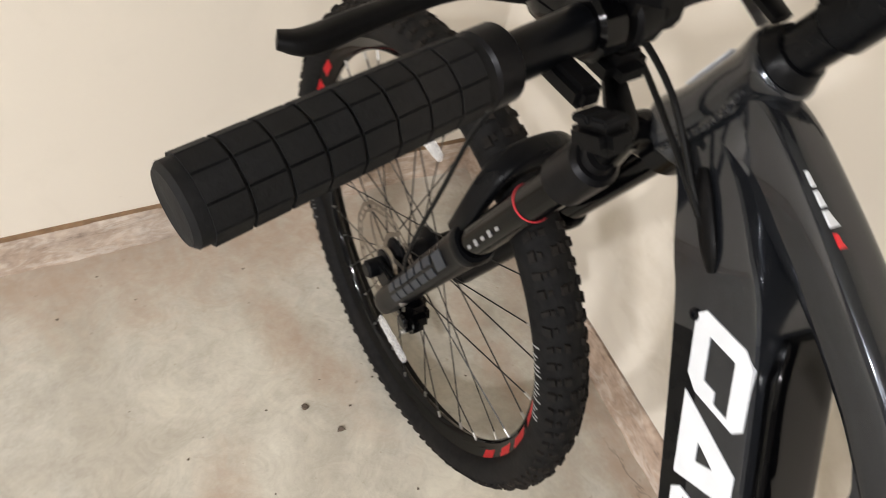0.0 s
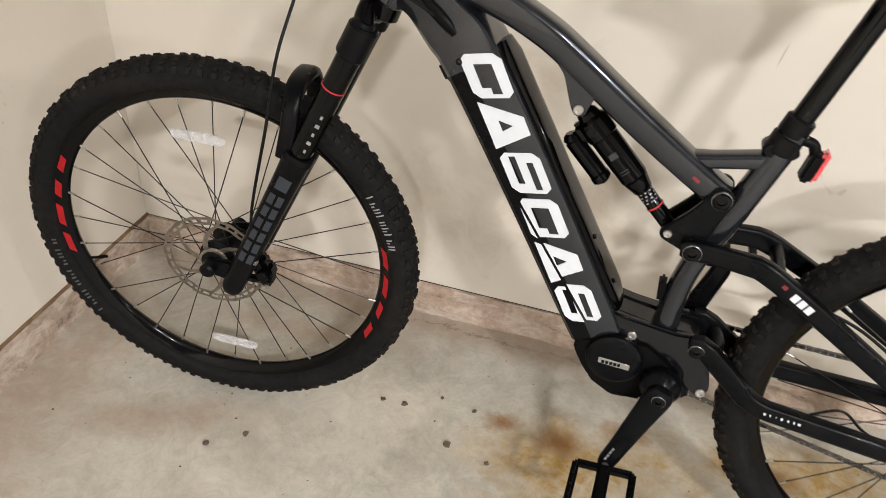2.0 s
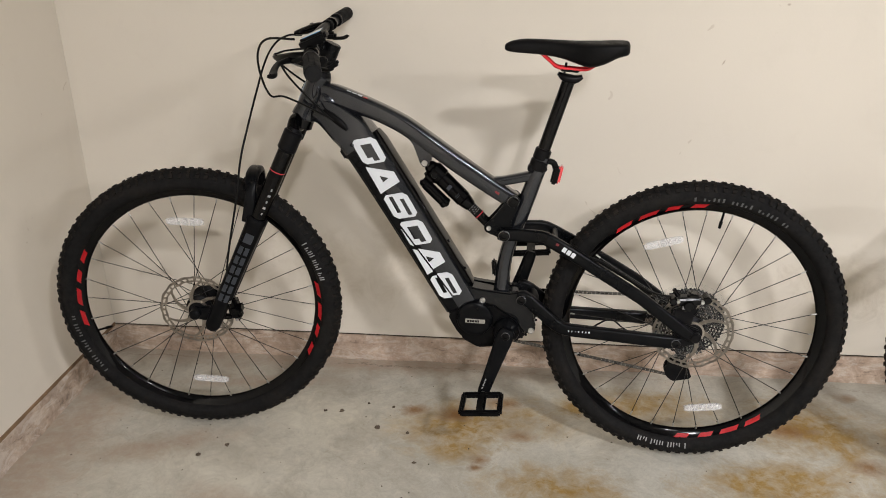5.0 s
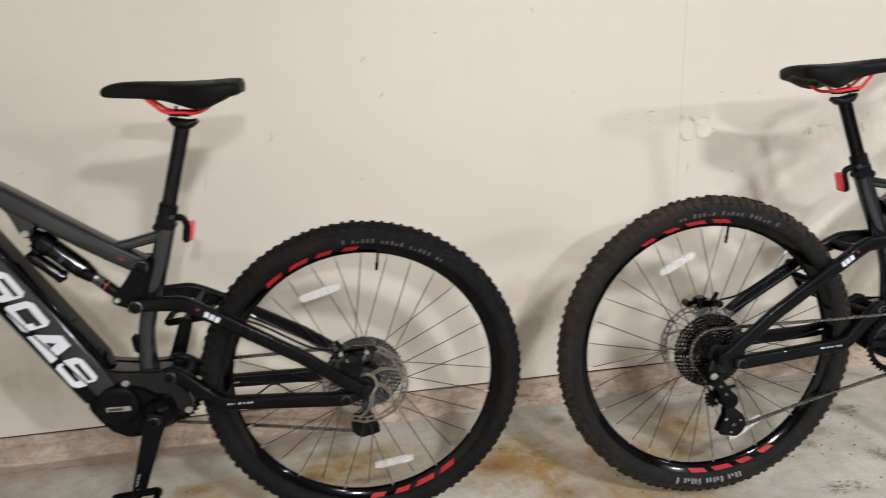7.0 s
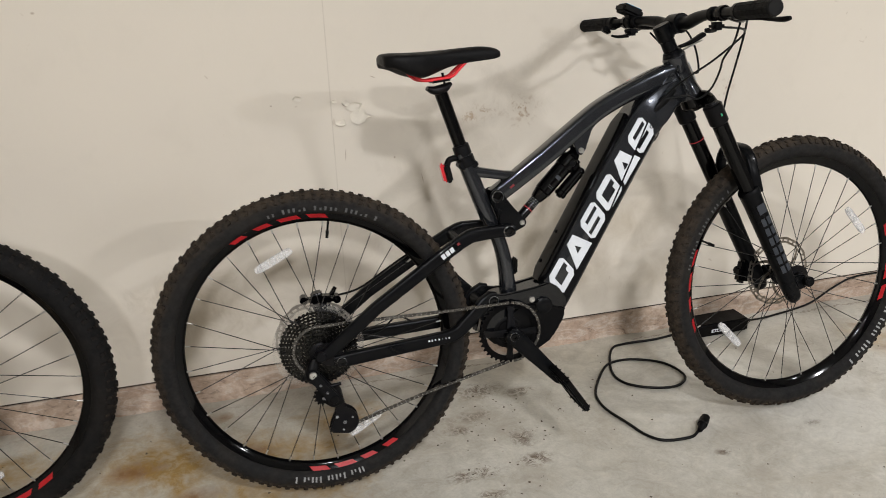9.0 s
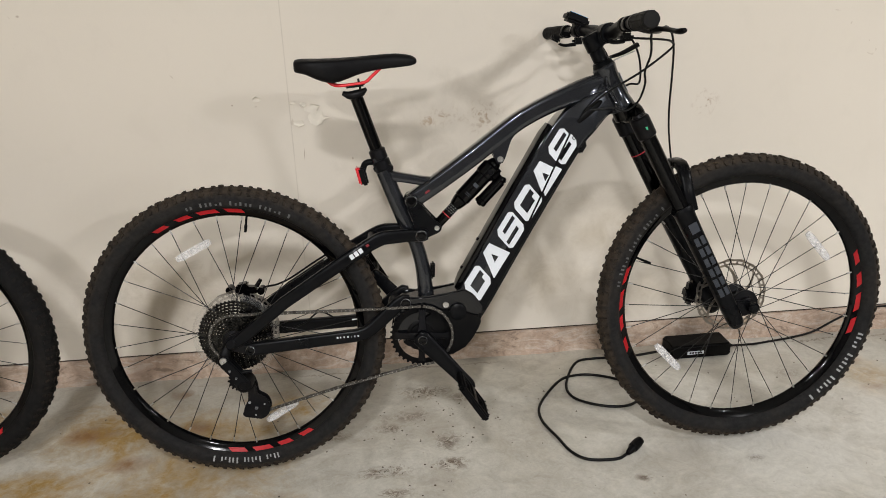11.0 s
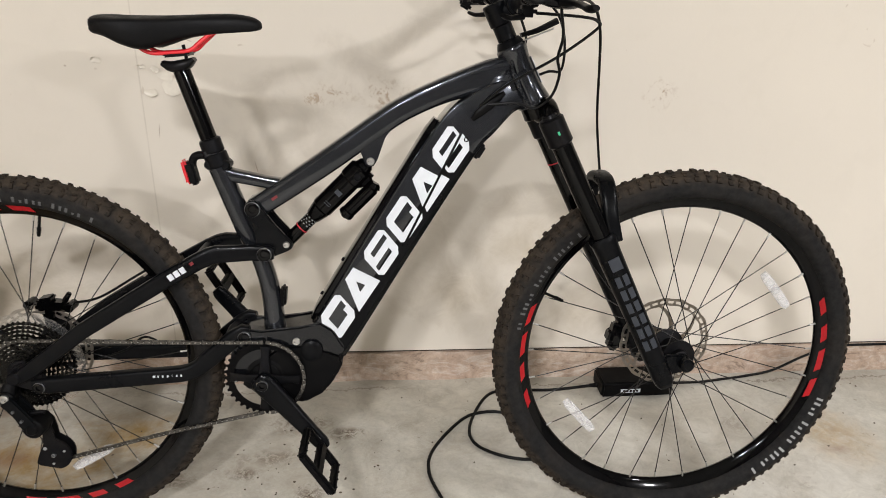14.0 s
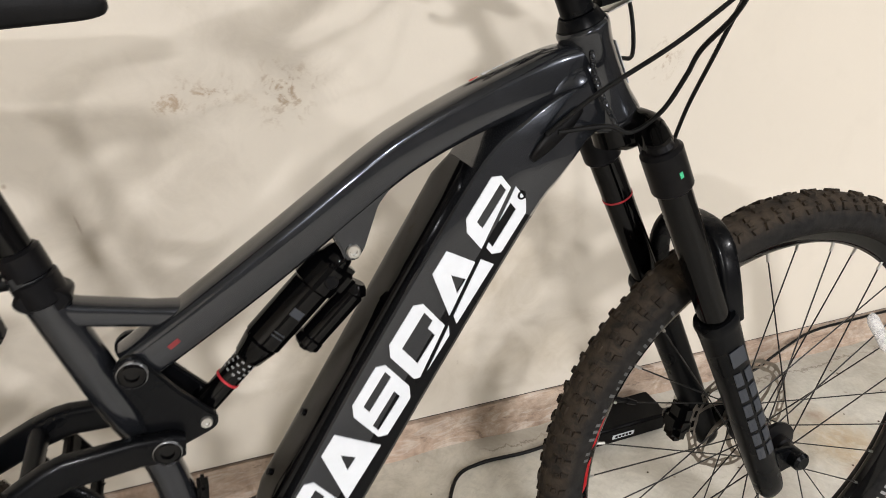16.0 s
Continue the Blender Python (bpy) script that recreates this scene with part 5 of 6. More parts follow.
    po = part("seat_post", bm, GLOSS, bike, "gloss black dropper seat post")
    bm = shape()
    rod(bm, low + pu * 0.008, low - pu * 0.020, 0.0200, None, 26, 0.003)
    rod(bm, low - pu * 0.020, low - pu * 0.046, 0.0215, None, 26, 0.002)
    part("seat_collar", bm, ANOD, po)
    bm = shape()
    rod(bm, low - pu * 0.041 - np.array((0, 0.017, 0)), low - pu * 0.041 + np.array((0, 0.017, 0)), 0.024, None, 20, 0.003)
    bmesh.ops.scale(bm, vec=(1, 1, 0.55), space=Matrix.Translation(-Vector(low - pu * 0.041)), verts=bm.verts[:])
    part("clamp_ring", bm, ANOD, po)
    bm = shape()
    sweep(bm, [(hi[0] - 0.030, 0, hi[2] + 0.006, 0.012, 0.005), (hi[0] - 0.012, 0, hi[2] + 0.000, 0.018, 0.010), (hi[0] + 0.010, 0, hi[2] + 0.004, 0.018, 0.010), (hi[0] + 0.026, 0, hi[2] + 0.014, 0.012, 0.004)], 14, 2.8, 3)
    rbox(bm, (0.045, 0.05, 0.008), 0.003, pose(hi[0], 0, hi[2] + 0.022, 0, -5, 0))
    rod(bm, (hi[0] + 0.014, 0, hi[2] + 0.0), (hi[0] + 0.008, 0, hi[2] + 0.038), 0.003, None, 8)
    part("saddle_clamp", bm, ANOD, po)
    sz = 1.035 + lift
    bm = shape()
    prof = [(0.189, 0.040, 0.006, -0.016), (0.194, 0.056, 0.009, -0.022), (0.215, 0.068, 0.010, -0.028), (0.245, 0.070, 0.009, -0.044), (0.275, 0.062, 0.009, -0.052), (0.305, 0.046, 0.0095, -0.043), (0.34, 0.033, 0.011, -0.030), (0.38, 0.025, 0.013, -0.022), (0.42, 0.021, 0.014, -0.018), (0.45, 0.018, 0.010, -0.015), (0.464, 0.013, 0.004, -0.011), (0.468, 0.006, -0.001, -0.006)]
    rows = [r + np.array((0.008, 0, 0, 0)) for r in spline(prof, 4)]
    rings = []
    for x, hw, up, dn in rows:
        ring = []
        for k in range(24):
            a = 2 * math.pi * k / 24
            ca, sa = math.cos(a), math.sin(a)
            y = math.copysign(abs(ca) ** 0.8, ca) * hw
            # the shell drops at the wings and is hollow beneath
            droop = (abs(y) / max(hw, 1e-6)) ** 2 * 0.004
            if sa >= 0:
                z = up * abs(sa) ** 0.6 - droop
            else:
                z = dn * abs(sa) ** 0.45 * (0.55 + 0.45 * min(1.0, abs(ca) * 1.6)) - droop
            ring.append(bm.verts.new((x, y, sz + z)))
        rings.append(ring)
    for p, q in zip(rings, rings[1:]):
        for k in range(24):
            bm.faces.new((p[k], p[(k + 1) % 24], q[(k + 1) % 24], q[k]))
    bm.faces.new(rings[0])
    bm.faces.new(rings[-1])
    sd = part("saddle", bm, SADDLE, bike, "slim black saddle on red rails", None, 60)
    for s in (-1, 1):
        bm = shape()
        wire(bm, [(0.260, s * 0.032, sz - 0.030), (0.274, s * 0.026, sz - 0.046), (0.292, s * 0.022, sz - 0.0535), (0.323, s * 0.022, sz - 0.0520), (0.354, s * 0.022, sz - 0.0480), (0.370, s * 0.019, sz - 0.036), (0.396, s * 0.012, sz - 0.014)], 0.0037, 10, 5)
        part("rail", bm, RED, sd, "red saddle rail")
    # tail light
    bm = shape()
    tx_ = 0.012 if view > 0 else 0.0
    wire(bm, [(0.398, 0, 0.776), (0.362 + tx_, 0, 0.783), (0.343 + tx_, 0, 0.780), (0.336 + tx_, 0, 0.765)], 0.0075, 10, 4)
    rbox(bm, (0.016, 0.026, 0.044), 0.004, pose(0.337 + tx_, 0, 0.750, 0, -12, 0))
    tl = part("tail_light", bm, PLASTIC, bike, "small red tail light on a black bracket")
    bm = shape()
    rbox(bm, (0.010, 0.024, 0.046), 0.004, pose(0.3268 + tx_, 0, 0.7525, 0, -12, 0))
    part("lens", bm, TAILLENS, tl, "red lens")

    # fork, turning with the bars
    bm = shape()
    ax_ = np.array(STEER_AXIS)
    fwd = np.array((ax_[2], 0, -ax_[0]))
    cc = HEAD_BOT - ax_ * 0.016
    sweep(bm, [(*(cc + fwd * 0.016 + np.array((0, -0.066, -0.026))), 0.021, 0.018), (*(cc + fwd * 0.014 + np.array((0, -0.035, 0.004))), 0.019, 0.014), (*(cc + fwd * 0.004), 0.024, 0.016), (*(cc + fwd * 0.014 + np.array((0, 0.035, 0.004))), 0.019, 0.014), (*(cc + fwd * 0.016 + np.array((0, 0.066, -0.026))), 0.021, 0.018)], 16, 2.6, 5)
    rod(bm, cc - ax_ * 0.008, cc + ax_ * 0.024, 0.0285, 0.027, 24, 0.002)
    rod(bm, HEAD_TOP, HEAD_TOP + ax_ * 0.03, 0.0165, None, 20)
    fk = part("fork_crown", bm, GLOSS, bike, "gloss black suspension fork", SM)
    top0 = np.array((0.978, 0, 0.872))
    leg = np.array((0.4508, 0, -0.8926))
    for s in (-1, 1):
        p0 = top0 + np.array((0, s * 0.066, 0))
        bm = shape()
        rod(bm, p0 + leg * 0.012, p0 + leg * 0.27, 0.0190, None, 26, 0.001)
        sn = part("stanchion", bm, GLOSS, fk, "gloss black fork stanchion")
        bm = shape()
        rod(bm, p0 + leg * 0.008, p0 + leg * 0.062, 0.0232, None, 24, 0.004)
        lathe_c = p0 + leg * 0.008
        rod(bm, lathe_c, lathe_c - leg * 0.006, 0.015, 0.013, 18)
        part("fork_cap", bm, ANOD, sn)
        if s > 0:
            bm = shape()
            rod(bm, p0 + leg * 0.117, p0 + leg * 0.1195, 0.0197, None, 26)
            part("travel_ring", bm, RINGRED, sn, "thin red travel ring")
            bm = shape()
            for i in range(5):
                rbox(bm, (0.004 + 0.003 * (i % 2), 0.001, 0.006), 0, Matrix.Translation(p0 + leg * (0.165 + 0.017 * i) + np.array((0, 0.0188, 0)) - fwd * 0.006) @ pose(0, 0, 0, 0, -27, 0))
            part("sag_print", bm, PALE, sn)
        else:
            bm = shape()
            rbox(bm, (0.004, 0.001, 0.007), 0.0, Matrix.Translation(p0 + leg * 0.036 + np.array((0, -0.0234, 0))) @ pose(0, 0, 0, 0, -27, 0))
            part("cap_print", bm, GREEN, sn, "small green print")
        # lower leg
        q0 = top0 + leg * 0.252 + np.array((0, s * 0.066, 0))
        bm = shape()
        sweep(bm, [(*(q0), 0.0225, 0.0235), (*(q0 + leg * 0.010), 0.0245, 0.026), (*(q0 + leg * 0.035), 0.0235, 0.0235), (*(q0 + leg * 0.17), 0.0215, 0.0215), (*(q0 + leg * 0.29), 0.0195, 0.0205), (*(q0 + leg * 0.335), 0.018, 0.0195), (*(q0 + leg * 0.350), 0.012, 0.014)], 22, 2.5, 4)
        lw = part("lower_leg", bm, MATTE, fk, "matte black lower fork leg with grey print")
        bm = shape()
        plate(bm, [(1.236, 0.372), (1.242, 0.400), (1.270, 0.400), (1.294, 0.394), (1.300, 0.378), (1.288, 0.364), (1.255, 0.356)], s * 0.054, s * 0.066, 0.004)
        lathe(bm, [(0.004, s * 0.048), (0.014, s * 0.048), (0.014, s * 0.079), (0.010, s * 0.083), (0.004, s * 0.083)], 20, False, FRONT_AXLE)
        part("dropout", bm, MATTE, lw)
        for i in range(6):
            bm = shape()
            r_ = 0.0235 - (0.057 + 0.0295 * i) * 0.0158 + 0.0004
            for c_ in (0, 1, 3, 4):
                off = (c_ - 2) * 0.0051
                y_ = r_ * (1 - (abs(off) / r_) ** 2.5) ** 0.4 + 0.0004
                runs = ((-0.0108, 0.0108),)
                for a0, a1 in runs:
                    rbox(bm, (0.0053, 0.0012, a1 - a0), 0, Matrix.Translation(q0 + leg * (0.092 + 0.0295 * i + (a0 + a1) / 2) + fwd * off + np.array((0, s * y_, 0))) @ pose(0, 0, 0, 0, -26.8, 0) @ pose(0, 0, 0, 0, 0, -s * math.degrees(math.atan2(off * 0.5, y_))))
            part("leg_print", bm, GREY, lw, "grey printed block on the leg")
        bm = shape()
        rbox(bm, (0.022, 0.001, 0.026), 0, Matrix.Translation(q0 + leg * 0.055 + np.array((0, s * 0.0242, 0))) @ pose(0, 0, 0, 0, -26.8, 0))
        part("leg_emblem", bm, GREY, lw)
    bm = shape()
    qm = top0 + leg * 0.252
    arch = ((0.068, -0.020, 0.020, 0.010, 0.014), (0.066, 0.030, 0.032, 0.009, 0.014), (0.052, 0.066, 0.046, 0.009, 0.015), (0.026, 0.084, 0.054, 0.010, 0.016))
    rows = [(*(qm - leg * up_ + fwd * f_ + np.array((0, -y_, 0))), h1, h2) for y_, up_, f_, h1, h2 in arch] + [(*(qm - leg * up_ + fwd * f_ + np.array((0, y_, 0))), h1, h2) for y_, up_, f_, h1, h2 in reversed(arch)]
    sweep(bm, rows, 18, 3.6, 4)
    part("fork_arch", bm, MATTE, fk)
    bm = shape()
    rbox(bm, (0.026, 0.034, 0.066), 0.008, Matrix.Translation((1.180, 0.060, 0.392)) @ pose(0, 0, 0, 0, 12, 0))
    rbox(bm, (0.034, 0.040, 0.034), 0.009, Matrix.Translation((1.178, 0.060, 0.390)) @ pose(0, 0, 0, 0, 12, 0))
    rod(bm, (1.177, 0.078, 0.391), (1.177, 0.084, 0.391), 0.0115, 0.010, 18, 0.001)
    rod(bm, (1.186, 0.060, 0.424), (1.192, 0.060, 0.440), 0.006, 0.005, 12, 0.001)
    rbox(bm, (0.046, 0.012, 0.016), 0.004, Matrix.Translation((1.205, 0.062, 0.418)))
    rbox(bm, (0.046, 0.012, 0.016), 0.004, Matrix.Translation((1.212, 0.062, 0.368)))
    fc = part("front_brake_caliper", bm, GLOSS, fk, "black brake caliper")
    for dz in (-0.026, 0.026):
        bolt(fc, 1.181 + dz * 0.25, 0.078, 0.392 + dz, 0.0042, 1, STEEL)
    part("disc_rotor", ME_ROTOR, None, fk, "drilled steel brake disc", Matrix.Translation((FRONT_AXLE[0], 0.046, FRONT_AXLE[2])))

    # stem, bars and controls
    bm = shape()
    rod(bm, HEAD_TOP + ax_ * 0.0, HEAD_TOP + ax_ * 0.012, 0.0255, 0.021, 24, 0.001)
    part("headset_cap", bm, MATTE, bike, "", SM)
    bm = shape()
    rod(bm, HEAD_TOP + ax_ * 0.012, HEAD_TOP + ax_ * 0.040, 0.0175, None, 24, 0.001)
    part("headset_spacer", bm, MATTE, bike, "", SM)
    bm = shape()
    sp = HEAD_TOP + ax_ * 0.058
    rod(bm, HEAD_TOP + ax_ * 0.040, HEAD_TOP + ax_ * 0.080, 0.0205, None, 24, 0.002)
    CL = sp + fwd * 0.040 + ax_ * 0.004
    sweep(bm, [(*sp, 0.019, 0.017), (*(sp + fwd * 0.02), 0.018, 0.016), (*CL, 0.022, 0.019)], 16, 3, 3)
    rod(bm, CL - np.array((0, 0.024, 0)), CL + np.array((0, 0.024, 0)), 0.0235, None, 22, 0.003)
    stem = part("stem", bm, MATTE, bike, "short matte black stem", SM)
    bm = shape()
    half = [(CL[0], 0, CL[2], 0.0158), (CL[0], 0.045, CL[2], 0.0158), (CL[0] - 0.003, 0.085, CL[2] + 0.008, 0.0145), (CL[0] - 0.009, 0.135, CL[2] + 0.0135, 0.0118), (CL[0] - 0.018, 0.20, CL[2] + 0.0135, 0.0111), (CL[0] - 0.0465, 0.400, CL[2] + 0.0135, 0.0111)]
    bar = [(x, -y, z, r, r) for x, y, z, r in reversed(half[1:])] + [(x, y, z, r, r) for x, y, z, r in half]
    sweep(bm, bar, 16, 2.0, 5)
    tip = Matrix.Translation(CL) @ pose(0, 0, 0, bar_roll, 0, 0) @ Matrix.Translation(-Vector(CL))
    hb = part("handlebar", bm, MATTE, bike, "wide matte black handlebar", SM @ tip)
    for s in (-1, 1):
        g0 = np.array((CL[0] - 0.0268, s * 0.270, CL[2] + 0.0135))
        g1 = np.array((CL[0] - 0.0470, s * 0.404, CL[2] + 0.0135))
        gd = (g1 - g0) / np.linalg.norm(g1 - g0)
        gl = float(np.linalg.norm(g1 - g0))
        bm, pads = shape(), shape()
        rod(bm, g0, g1, 0.0156, 0.0160, 28, 0.002)
        # raised square pads
        up_ = np.cross(gd, (1, 0, 0))
        up_ = up_ / np.linalg.norm(up_)
        sd_ = np.cross(up_, gd)
        for i in range(8):
            for k in range(10):
                a = 2 * math.pi * (k + 0.5 * (i % 2) * 0) / 10
                nrm_ = up_ * math.cos(a) + sd_ * math.sin(a)
                tng = -up_ * math.sin(a) + sd_ * math.cos(a)
                c = g0 + gd * (0.010 + (gl - 0.016) * (i + 0.5) / 8) + nrm_ * 0.0156
                mm = Matrix(((gd[0], tng[0], nrm_[0], c[0]), (gd[1], tng[1], nrm_[1], c[1]), (gd[2], tng[2], nrm_[2], c[2]), (0, 0, 0, 1)))
                rbox(pads, ((gl - 0.016) / 8 - 0.0014, 0.0098, 0.0022), 0.0, mm)
        part("grip", bm, GRIP, hb, "black rubber grip with square pads")
        tagged(part("knurling", pads, GRIP, hb, "square rubber pads"), kind="stuff")
        bm = shape()
        rod(bm, g0 - gd * 0.010, g0 + gd * 0.006, 0.0172, None, 24, 0.002)
        part("grip_clamp", bm, ANOD, hb)
        # brake lever
        lp = np.array((CL[0] - 0.019, s * 0.205, CL[2] + 0.0135))
        bm = shape()
        rod(bm, lp - np.array((0, 0.008, 0)), lp + np.array((0, 0.008, 0)), 0.0165, None, 18, 0.002)
        sweep(bm, [(*(lp + np.array((0.012, 0, -0.004))), 0.010, 0.009), (*(lp + np.array((0.036, -s * 0.004, -0.008))), 0.012, 0.012), (*(lp + np.array((0.060, -s * 0.020, -0.012))), 0.0105, 0.0105), (*(lp + np.array((0.080, -s * 0.040, -0.014))), 0.007, 0.007), (*(lp + np.array((0.088, -s * 0.050, -0.014))), 0.004, 0.004)], 14, 2.4, 4)
        bl = part("brake_lever", bm, GLOSS, hb, "black hydraulic brake lever")
        bm = shape()
        sweep(bm, [(*(lp + np.array((0.048, s * 0.000, -0.012))), 0.006, 0.006), (*(lp + np.array((0.066, s * 0.030, -0.014))), 0.006, 0.005), (*(lp + np.array((0.068, s * 0.075, -0.019))), 0.0075, 0.005), (*(lp + np.array((0.064, s * 0.110, -0.021))), 0.0085, 0.0055), (*(lp + np.array((0.068, s * 0.124, -0.019))), 0.006, 0.004)], 12, 2.6, 4)
        part("lever_blade", bm, PLASTIC, bl)
        bm = shape()
        lp2 = np.array((CL[0] - 0.014, s * 0.165, CL[2] + 0.0135))
        rod(bm, lp2 - np.array((0, 0.007, 0)), lp2 + np.array((0, 0.007, 0)), 0.016, None, 16, 0.002)
        rbox(bm, (0.030, 0.026, 0.018), 0.006, Matrix.Translation(lp2 + np.array((-0.004, s * 0.018, -0.026))))
        sweep(bm, [(*(lp2 + np.array((-0.01, s * 0.02, -0.034))), 0.006, 0.005), (*(lp2 + np.array((-0.034, s * 0.034, -0.036))), 0.008, 0.004), (*(lp2 + np.array((-0.046, s * 0.046, -0.032))), 0.006, 0.003)], 10, 2.5, 3)
        part("thumb_lever", bm, PLASTIC, hb, "black thumb lever")
    # display by the stem and the small control pad
    dc = np.array((CL[0] - 0.024, 0.185, CL[2] + 0.044))
    bm = shape()
    rbox(bm, (0.062, 0.050, 0.022), 0.006, Matrix.Translation(dc - np.array((0, 0, 0.003))) @ pose(0, 0, 0, 0, 22, 0))
    rod(bm, (CL[0] - 0.018, 0.176, CL[2] + 0.0135), (CL[0] - 0.020, 0.194, CL[2] + 0.0135), 0.0165, None, 18, 0.002)
    rbox(bm, (0.03, 0.03, 0.02), 0.004, Matrix.Translation(dc + np.array((0.008, 0, -0.016))))
    dp = part("display_unit", bm, PLASTIC, hb, "small bike computer")
    bm = shape()
    rbox(bm, (0.046, 0.038, 0.0015), 0.0005, Matrix.Translation(dc + np.array((0.003, 0, 0.0078))) @ pose(0, 0, 0, 0, 22, 0))
    part("screen", bm, SCREEN, dp, "blue screen")
    bm = shape()
    sweep(bm, [(0.935, 0, 1.004, 0.009, 0.004), (0.965, 0, 1.013, 0.010, 0.005), (1.000, 0, 1.030, 0.012, 0.006)], 10, 3, 3)
    part("lamp_bracket", bm, PLASTIC, stem, "small black bracket")
    bm = shape()
    rbox(bm, (0.055, 0.022, 0.0015), 0.0005, pose(0.968, 0, 1.006, 0, -22, 0))
    part("bracket_plate", bm, STEEL, stem, "small bare metal plate")
    bm = shape()
    rbox(bm, (0.026, 0.018, 0.014), 0.004, Matrix.Translation((CL[0] - 0.066, 0.232, CL[2] - 0.004)) @ pose(0, 0, 0, 0, 28, 0))
    rbox(bm, (0.03, 0.014, 0.012), 0.003, Matrix.Translation((CL[0] - 0.040, 0.232, CL[2] + 0.006)))
    rm = part("remote_pad", bm, PLASTIC, hb, "square black thumb control pad")
    for dx in (-0.011, 0.011):
        bm = shape()
        rbox(bm, (0.010, 0.014, 0.004), 0.001, Matrix.Translation((CL[0] - 0.066, 0.232, CL[2] - 0.004)) @ pose(0, 0, 0, 0, 28, 0) @ pose(dx * 0.55, 0, 0.0075))
        part("button", bm, RUBBER, rm)
    # cables
    cab = [
        [(0.985, -0.190, 1.055), (1.011, -0.150, 1.060), (1.039, -0.110, 1.046), (1.060, -0.070, 1.010), (1.078, -0.020, 0.948), (1.098, 0.040, 0.868), (1.115, 0.075, 0.800), (1.135, 0.088, 0.700), (1.175, 0.092, 0.540), (1.192, 0.070, 0.442)],
        [(0.965, -0.190, 1.045), (0.979, -0.150, 1.005), (0.981, -0.110, 0.970), (0.992, -0.080, 0.940), (0.984, -0.060, 0.902), (0.957, -0.050, 0.880), (0.925, -0.050, 0.889), (0.875, -0.042, 0.885)],
        [(0.930, -0.170, 1.040), (1.017, -0.120, 1.036), (1.049, -0.090, 1.030), (1.054, -0.070, 1.017), (0.992, -0.060, 0.970), (0.911, -0.052, 0.923), (0.862, -0.041, 0.883)],
        [(0.914, 0.190, 1.075), (0.988, 0.150, 1.074), (1.023, 0.120, 1.047), (1.035, 0.090, 0.998), (1.026, 0.060, 0.942), (0.997, 0.050, 0.938), (0.950, 0.046, 0.918), (0.880, 0.042, 0.882)],
        [(0.960, 0.185, 1.045), (0.964, 0.110, 0.995), (0.942, 0.060, 0.946), (0.896, 0.042, 0.893), (0.866, 0.041, 0.876)],
    ]
    for pts in cab:
        bm = shape()
        wire(bm, pts, 0.0026, 8, 7)
        part("cable", bm, CABLE, bike, "black control cable", SM if pts is cab[0] else None)
    bm = shape()
    wire(bm, [(0.30, 0.064, 0.578), (0.22, 0.052, 0.545), (0.12, 0.058, 0.485), (0.06, 0.062, 0.470)], 0.0025, 8, 6)
    part("cable", bm, CABLE, bike)
    bm = shape()
    wire(bm, [(0.10, 0.055, 0.35), (0.16, 0.05, 0.372), (0.20, 0.05, 0.40), (0.24, 0.052, 0.38)], 0.0022, 8, 6)
    part("cable", bm, CABLE, bike)
    return bike


bike_left = Matrix.Translation((0.070, -0.434, 0)) @ pose(0, 0, 0, -2.0, 0, 0) @ pose(0, 0, 0, 0, 0, 179.25)
bike_right = Matrix.Translation((0.890, -0.511, 0)) @ pose(0, 0, 0, -6.8, 0, -1.05)
e_bike(bike_left, "graphite electric mountain bike with fairly clean tyres against the wall", 10.5, -71, {1: 4.0, -1: 4.0},
       (10, 0.32, (88, 271), 345, ((11, -33, 2.9), (9, 150, 2.2))), (71, 0.24, (69, 257), 100, ((9, 268, 2.5), (11, 87, 3.7))), False, 0.018, 1, -2.6, (-0.030, 0.031))
e_bike(bike_right, "graphite electric mountain bike with mud-dusted tyres leaning on the wall", 1.5, 132, {1: 60.0, -1: 57.0},
       (0, 0.91, (34, 216), 155, ((11, 132, 3.6), (9, -53, 4.2))), (101, 0.32, (110, 294), 80, ((11, 63, 4.0), (9, 256, 3.3))), True, -0.018, -1, 1.8, (0.0, 0.0))


# ---------------------------------------------------------------- charger and its leads
def charger():
    root = new("battery_charger")
    root.matrix_basis = pose(2.268, -0.080, 0.0, 0, 0, 1)
    tagged(root, "black battery charger brick lying on the concrete floor", "charger")
    bm = shape()
    rbox(bm, (0.20, 0.085, 0.046), 0.006, pose(0, 0, 0.024), 3)
    part("case", bm, PLASTIC, root)
    bm = shape()
    rbox(bm, (0.055, 0.001, 0.011), 0, pose(-0.02, -0.0430, 0.022))
    part("label", bm, WHITE, root, "white sticker")
    bm = shape()
    for i in range(5):
        rbox(bm, (0.006, 0.001, 0.006), 0, pose(-0.038 + 0.009 * i, -0.0437, 0.022))
    part("label_print", bm, PLASTIC, root)
    for s in (-1, 1):
        bm = shape()
        rod(bm, (s * 0.098, 0.0, 0.016), (s * 0.124, 0.0, 0.014), 0.007, 0.0045, 12, 0.001)
        part("strain_relief", bm, RUBBER, root)


charger()
lead = [(2.145, -0.082), (2.038, -0.085), (1.926, -0.082), (1.854, -0.116), (1.797, -0.224), (1.799, -0.302), (1.862, -0.353), (1.94, -0.367), (1.993, -0.323), (1.975, -0.237), (1.9, -0.186), (1.832, -0.179), (1.772, -0.221), (1.696, -0.32), (1.68, -0.403), (1.706, -0.497), (1.725, -0.559), (1.761, -0.597), (1.832, -0.605), (1.868, -0.586)]
bm = shape()
pts = []
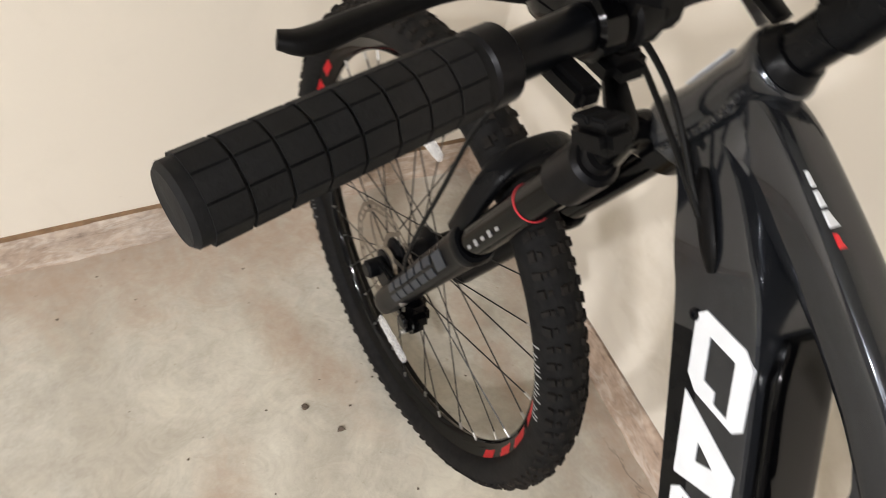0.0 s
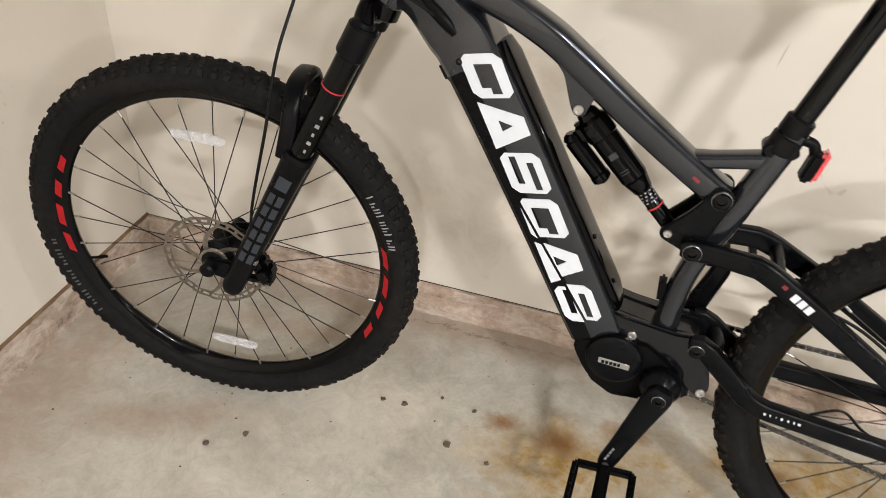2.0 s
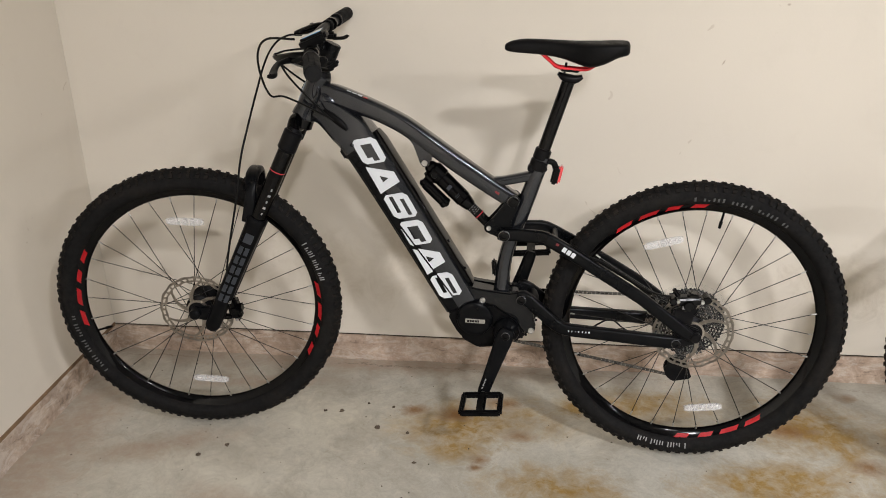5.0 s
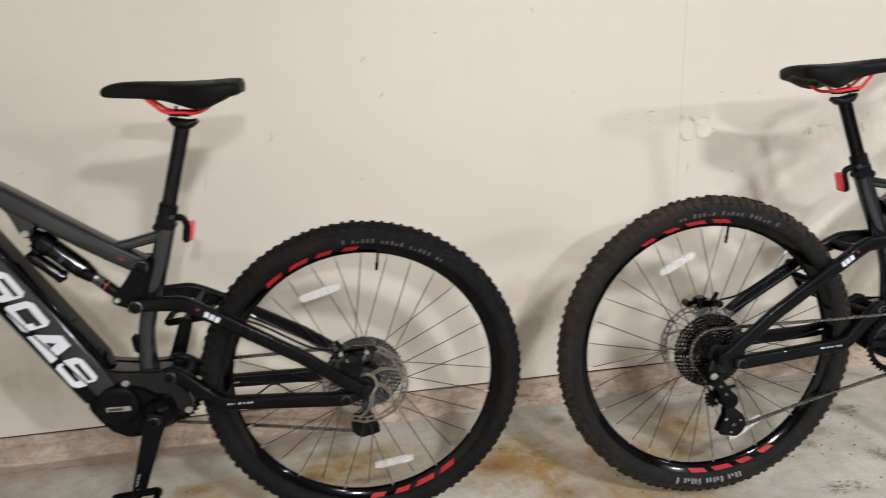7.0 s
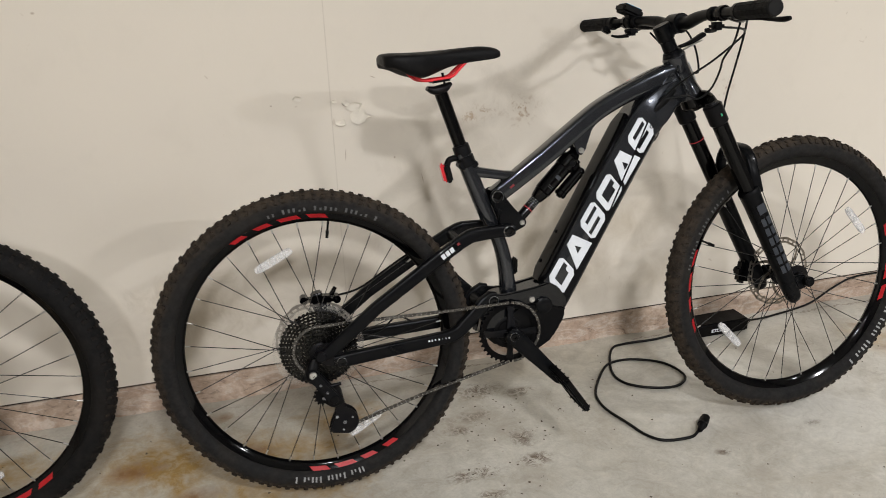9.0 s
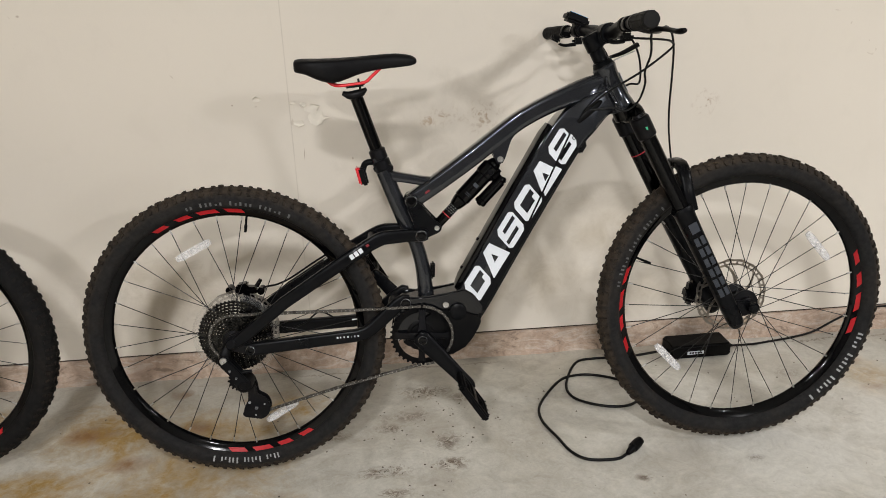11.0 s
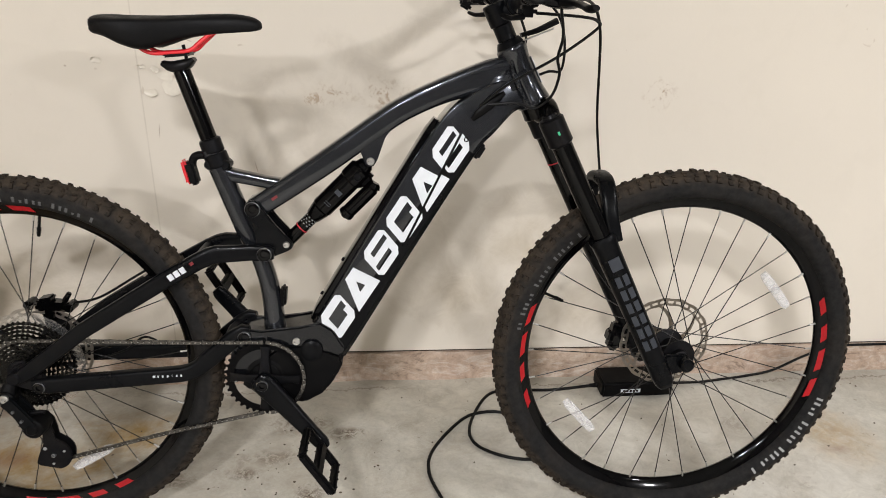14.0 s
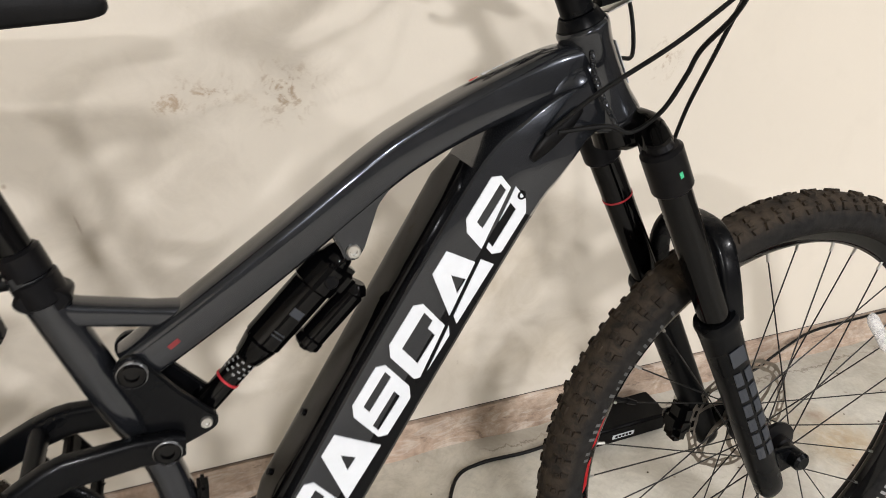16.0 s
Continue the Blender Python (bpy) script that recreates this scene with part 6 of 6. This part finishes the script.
for i, (x, y) in enumerate(lead):
    pts.append((x, y, 0.0135 if i == 0 else (0.0125 if i in (12, 3) else 0.0048)))
wire(bm, pts, 0.0040, 10, 7)
charge_lead = part("charging_cable", bm, CABLE, None, "black charging cable coiled loosely on the floor")
tagged(charge_lead, category="cable")
bm = shape()
rod(bm, (1.866, -0.594, 0.0115), (1.884, -0.577, 0.0130), 0.0065, 0.011, 18, 0.001)
rod(bm, (1.884, -0.577, 0.0135), (1.906, -0.556, 0.0145), 0.0132, 0.0132, 20, 0.002)
rod(bm, (1.900, -0.562, 0.0145), (1.914, -0.549, 0.0150), 0.0115, 0.0115, 18, 0.001)
part("plug", bm, PLASTIC, charge_lead, "round black plug")
bm = shape()
wire(bm, [(2.391, -0.078, 0.0135), (2.47, -0.064, 0.005), (2.53, -0.055, 0.005), (2.62, -0.040, 0.006), (2.70, -0.034, 0.020), (2.79, -0.026, 0.060), (2.88, -0.018, 0.085), (3.03, -0.012, 0.086), (3.4, -0.012, 0.089), (4.2, -0.014, 0.090)], 0.0036, 10, 6)
tagged(part("mains_cable", bm, CABLE, None, "black mains cable running along the wall footing"), category="cable")


# ---------------------------------------------------------------- small dirt
def crumbs(name, spots, seed, label, mat, size=(0.003, 0.008)):
    """Loose flakes and crumbs lying on the floor."""
    rng = random.Random(seed)
    bm = shape()
    for x, y in spots:
        r = rng.uniform(*size)
        n = rng.randint(5, 8)
        top, low = [], []
        for k in range(n):
            a = 2 * math.pi * k / n
            q = r * rng.uniform(0.6, 1.2)
            low.append(bm.verts.new((x + q * math.cos(a), y + q * math.sin(a), 0.0005)))
            top.append(bm.verts.new((x + 0.6 * q * math.cos(a), y + 0.6 * q * math.sin(a), 0.0008 + r * rng.uniform(0.2, 0.5))))
        bm.faces.new(top)
        for k in range(n):
            bm.faces.new((low[k], low[(k + 1) % n], top[(k + 1) % n], top[k]))
    ob = part(name, bm, mat, None, label)
    return tagged(ob, kind="stuff", category="dirt")


DIRT = simple("dry_dirt", (0.10, 0.075, 0.055), 0.95, 0, 0, 0.4, 200, 0.4)
rng_ = random.Random(11)
spots_ = [(-0.722, -0.291), (-1.146, -0.524), (-0.871, -0.326), (-1.206, -0.573), (-0.80, -0.28), (-0.66, -0.42), (-0.75, -0.40), (-0.62, -0.55), (-0.92, -0.33)]
crumbs("dirt_crumbs", spots_, 3, "dark dry dirt crumbs on the concrete floor", DIRT, (0.005, 0.010))
crumbs("floor_grit", [(rng_.uniform(-1.6, 3.0), rng_.uniform(-1.1, -0.06)) for _ in range(170)], 5, "fine scattered grit on the concrete floor", DIRT, (0.0012, 0.0032))
clumps_ = [(1.36, -0.22), (1.44, -0.30), (1.31, -0.40), (1.47, -0.47), (1.25, -0.57), (1.38, -0.62), (1.55, -0.36)]
mud_ = [(cx + rng_.gauss(0, 0.028), cy + rng_.gauss(0, 0.024)) for cx, cy in clumps_ for _ in range(6)] + [(1.40 + rng_.gauss(0, 0.13), -0.42 + rng_.gauss(0, 0.14)) for _ in range(22)]
crumbs("mud_crumbs", mud_, 7, "dried mud crumbs under the bike", DIRT, (0.0010, 0.0036))


# ---------------------------------------------------------------- lifted paint on the wall
def paint_flake(x, z, r, seed):
    """A small curled flake of wall paint, standing a little off the board."""
    rng = random.Random(seed)
    bm = shape()
    n = 11
    rim, mid_ = [], []
    for k in range(n):
        a = 2 * math.pi * k / n
        q = r * rng.uniform(0.65, 1.25)
        px_, pz_ = x + 1.25 * q * math.cos(a), z + 0.8 * q * math.sin(a)
        rim.append(bm.verts.new((px_, -0.0030 - 0.005 * max(0.0, math.sin(a + seed)) * rng.uniform(0.5, 1), pz_)))
        mid_.append(bm.verts.new((x + 0.7 * (px_ - x), -0.0022, z + 0.7 * (pz_ - z))))
    bm.faces.new(mid_)
    for k in range(n):
        bm.faces.new((rim[k], rim[(k + 1) % n], mid_[(k + 1) % n], mid_[k]))
    part("paint_flake", bm, FLAKE_M, wall_n, "small lifted flake of cream paint")


FLAKE_M = simple("lifted_cream_paint", (0.70, 0.65, 0.56), 0.35, 0, 0, 0.08, 60)
for i, (fx, fz, fr) in enumerate(((1.085, 0.842, 0.018), (1.098, 0.815, 0.024), (1.045, 0.802, 0.012), (1.06, 0.855, 0.009), (1.03, 0.86, 0.007), (0.93, 0.875, 0.010))):
    paint_flake(fx, fz, fr, i + 1)
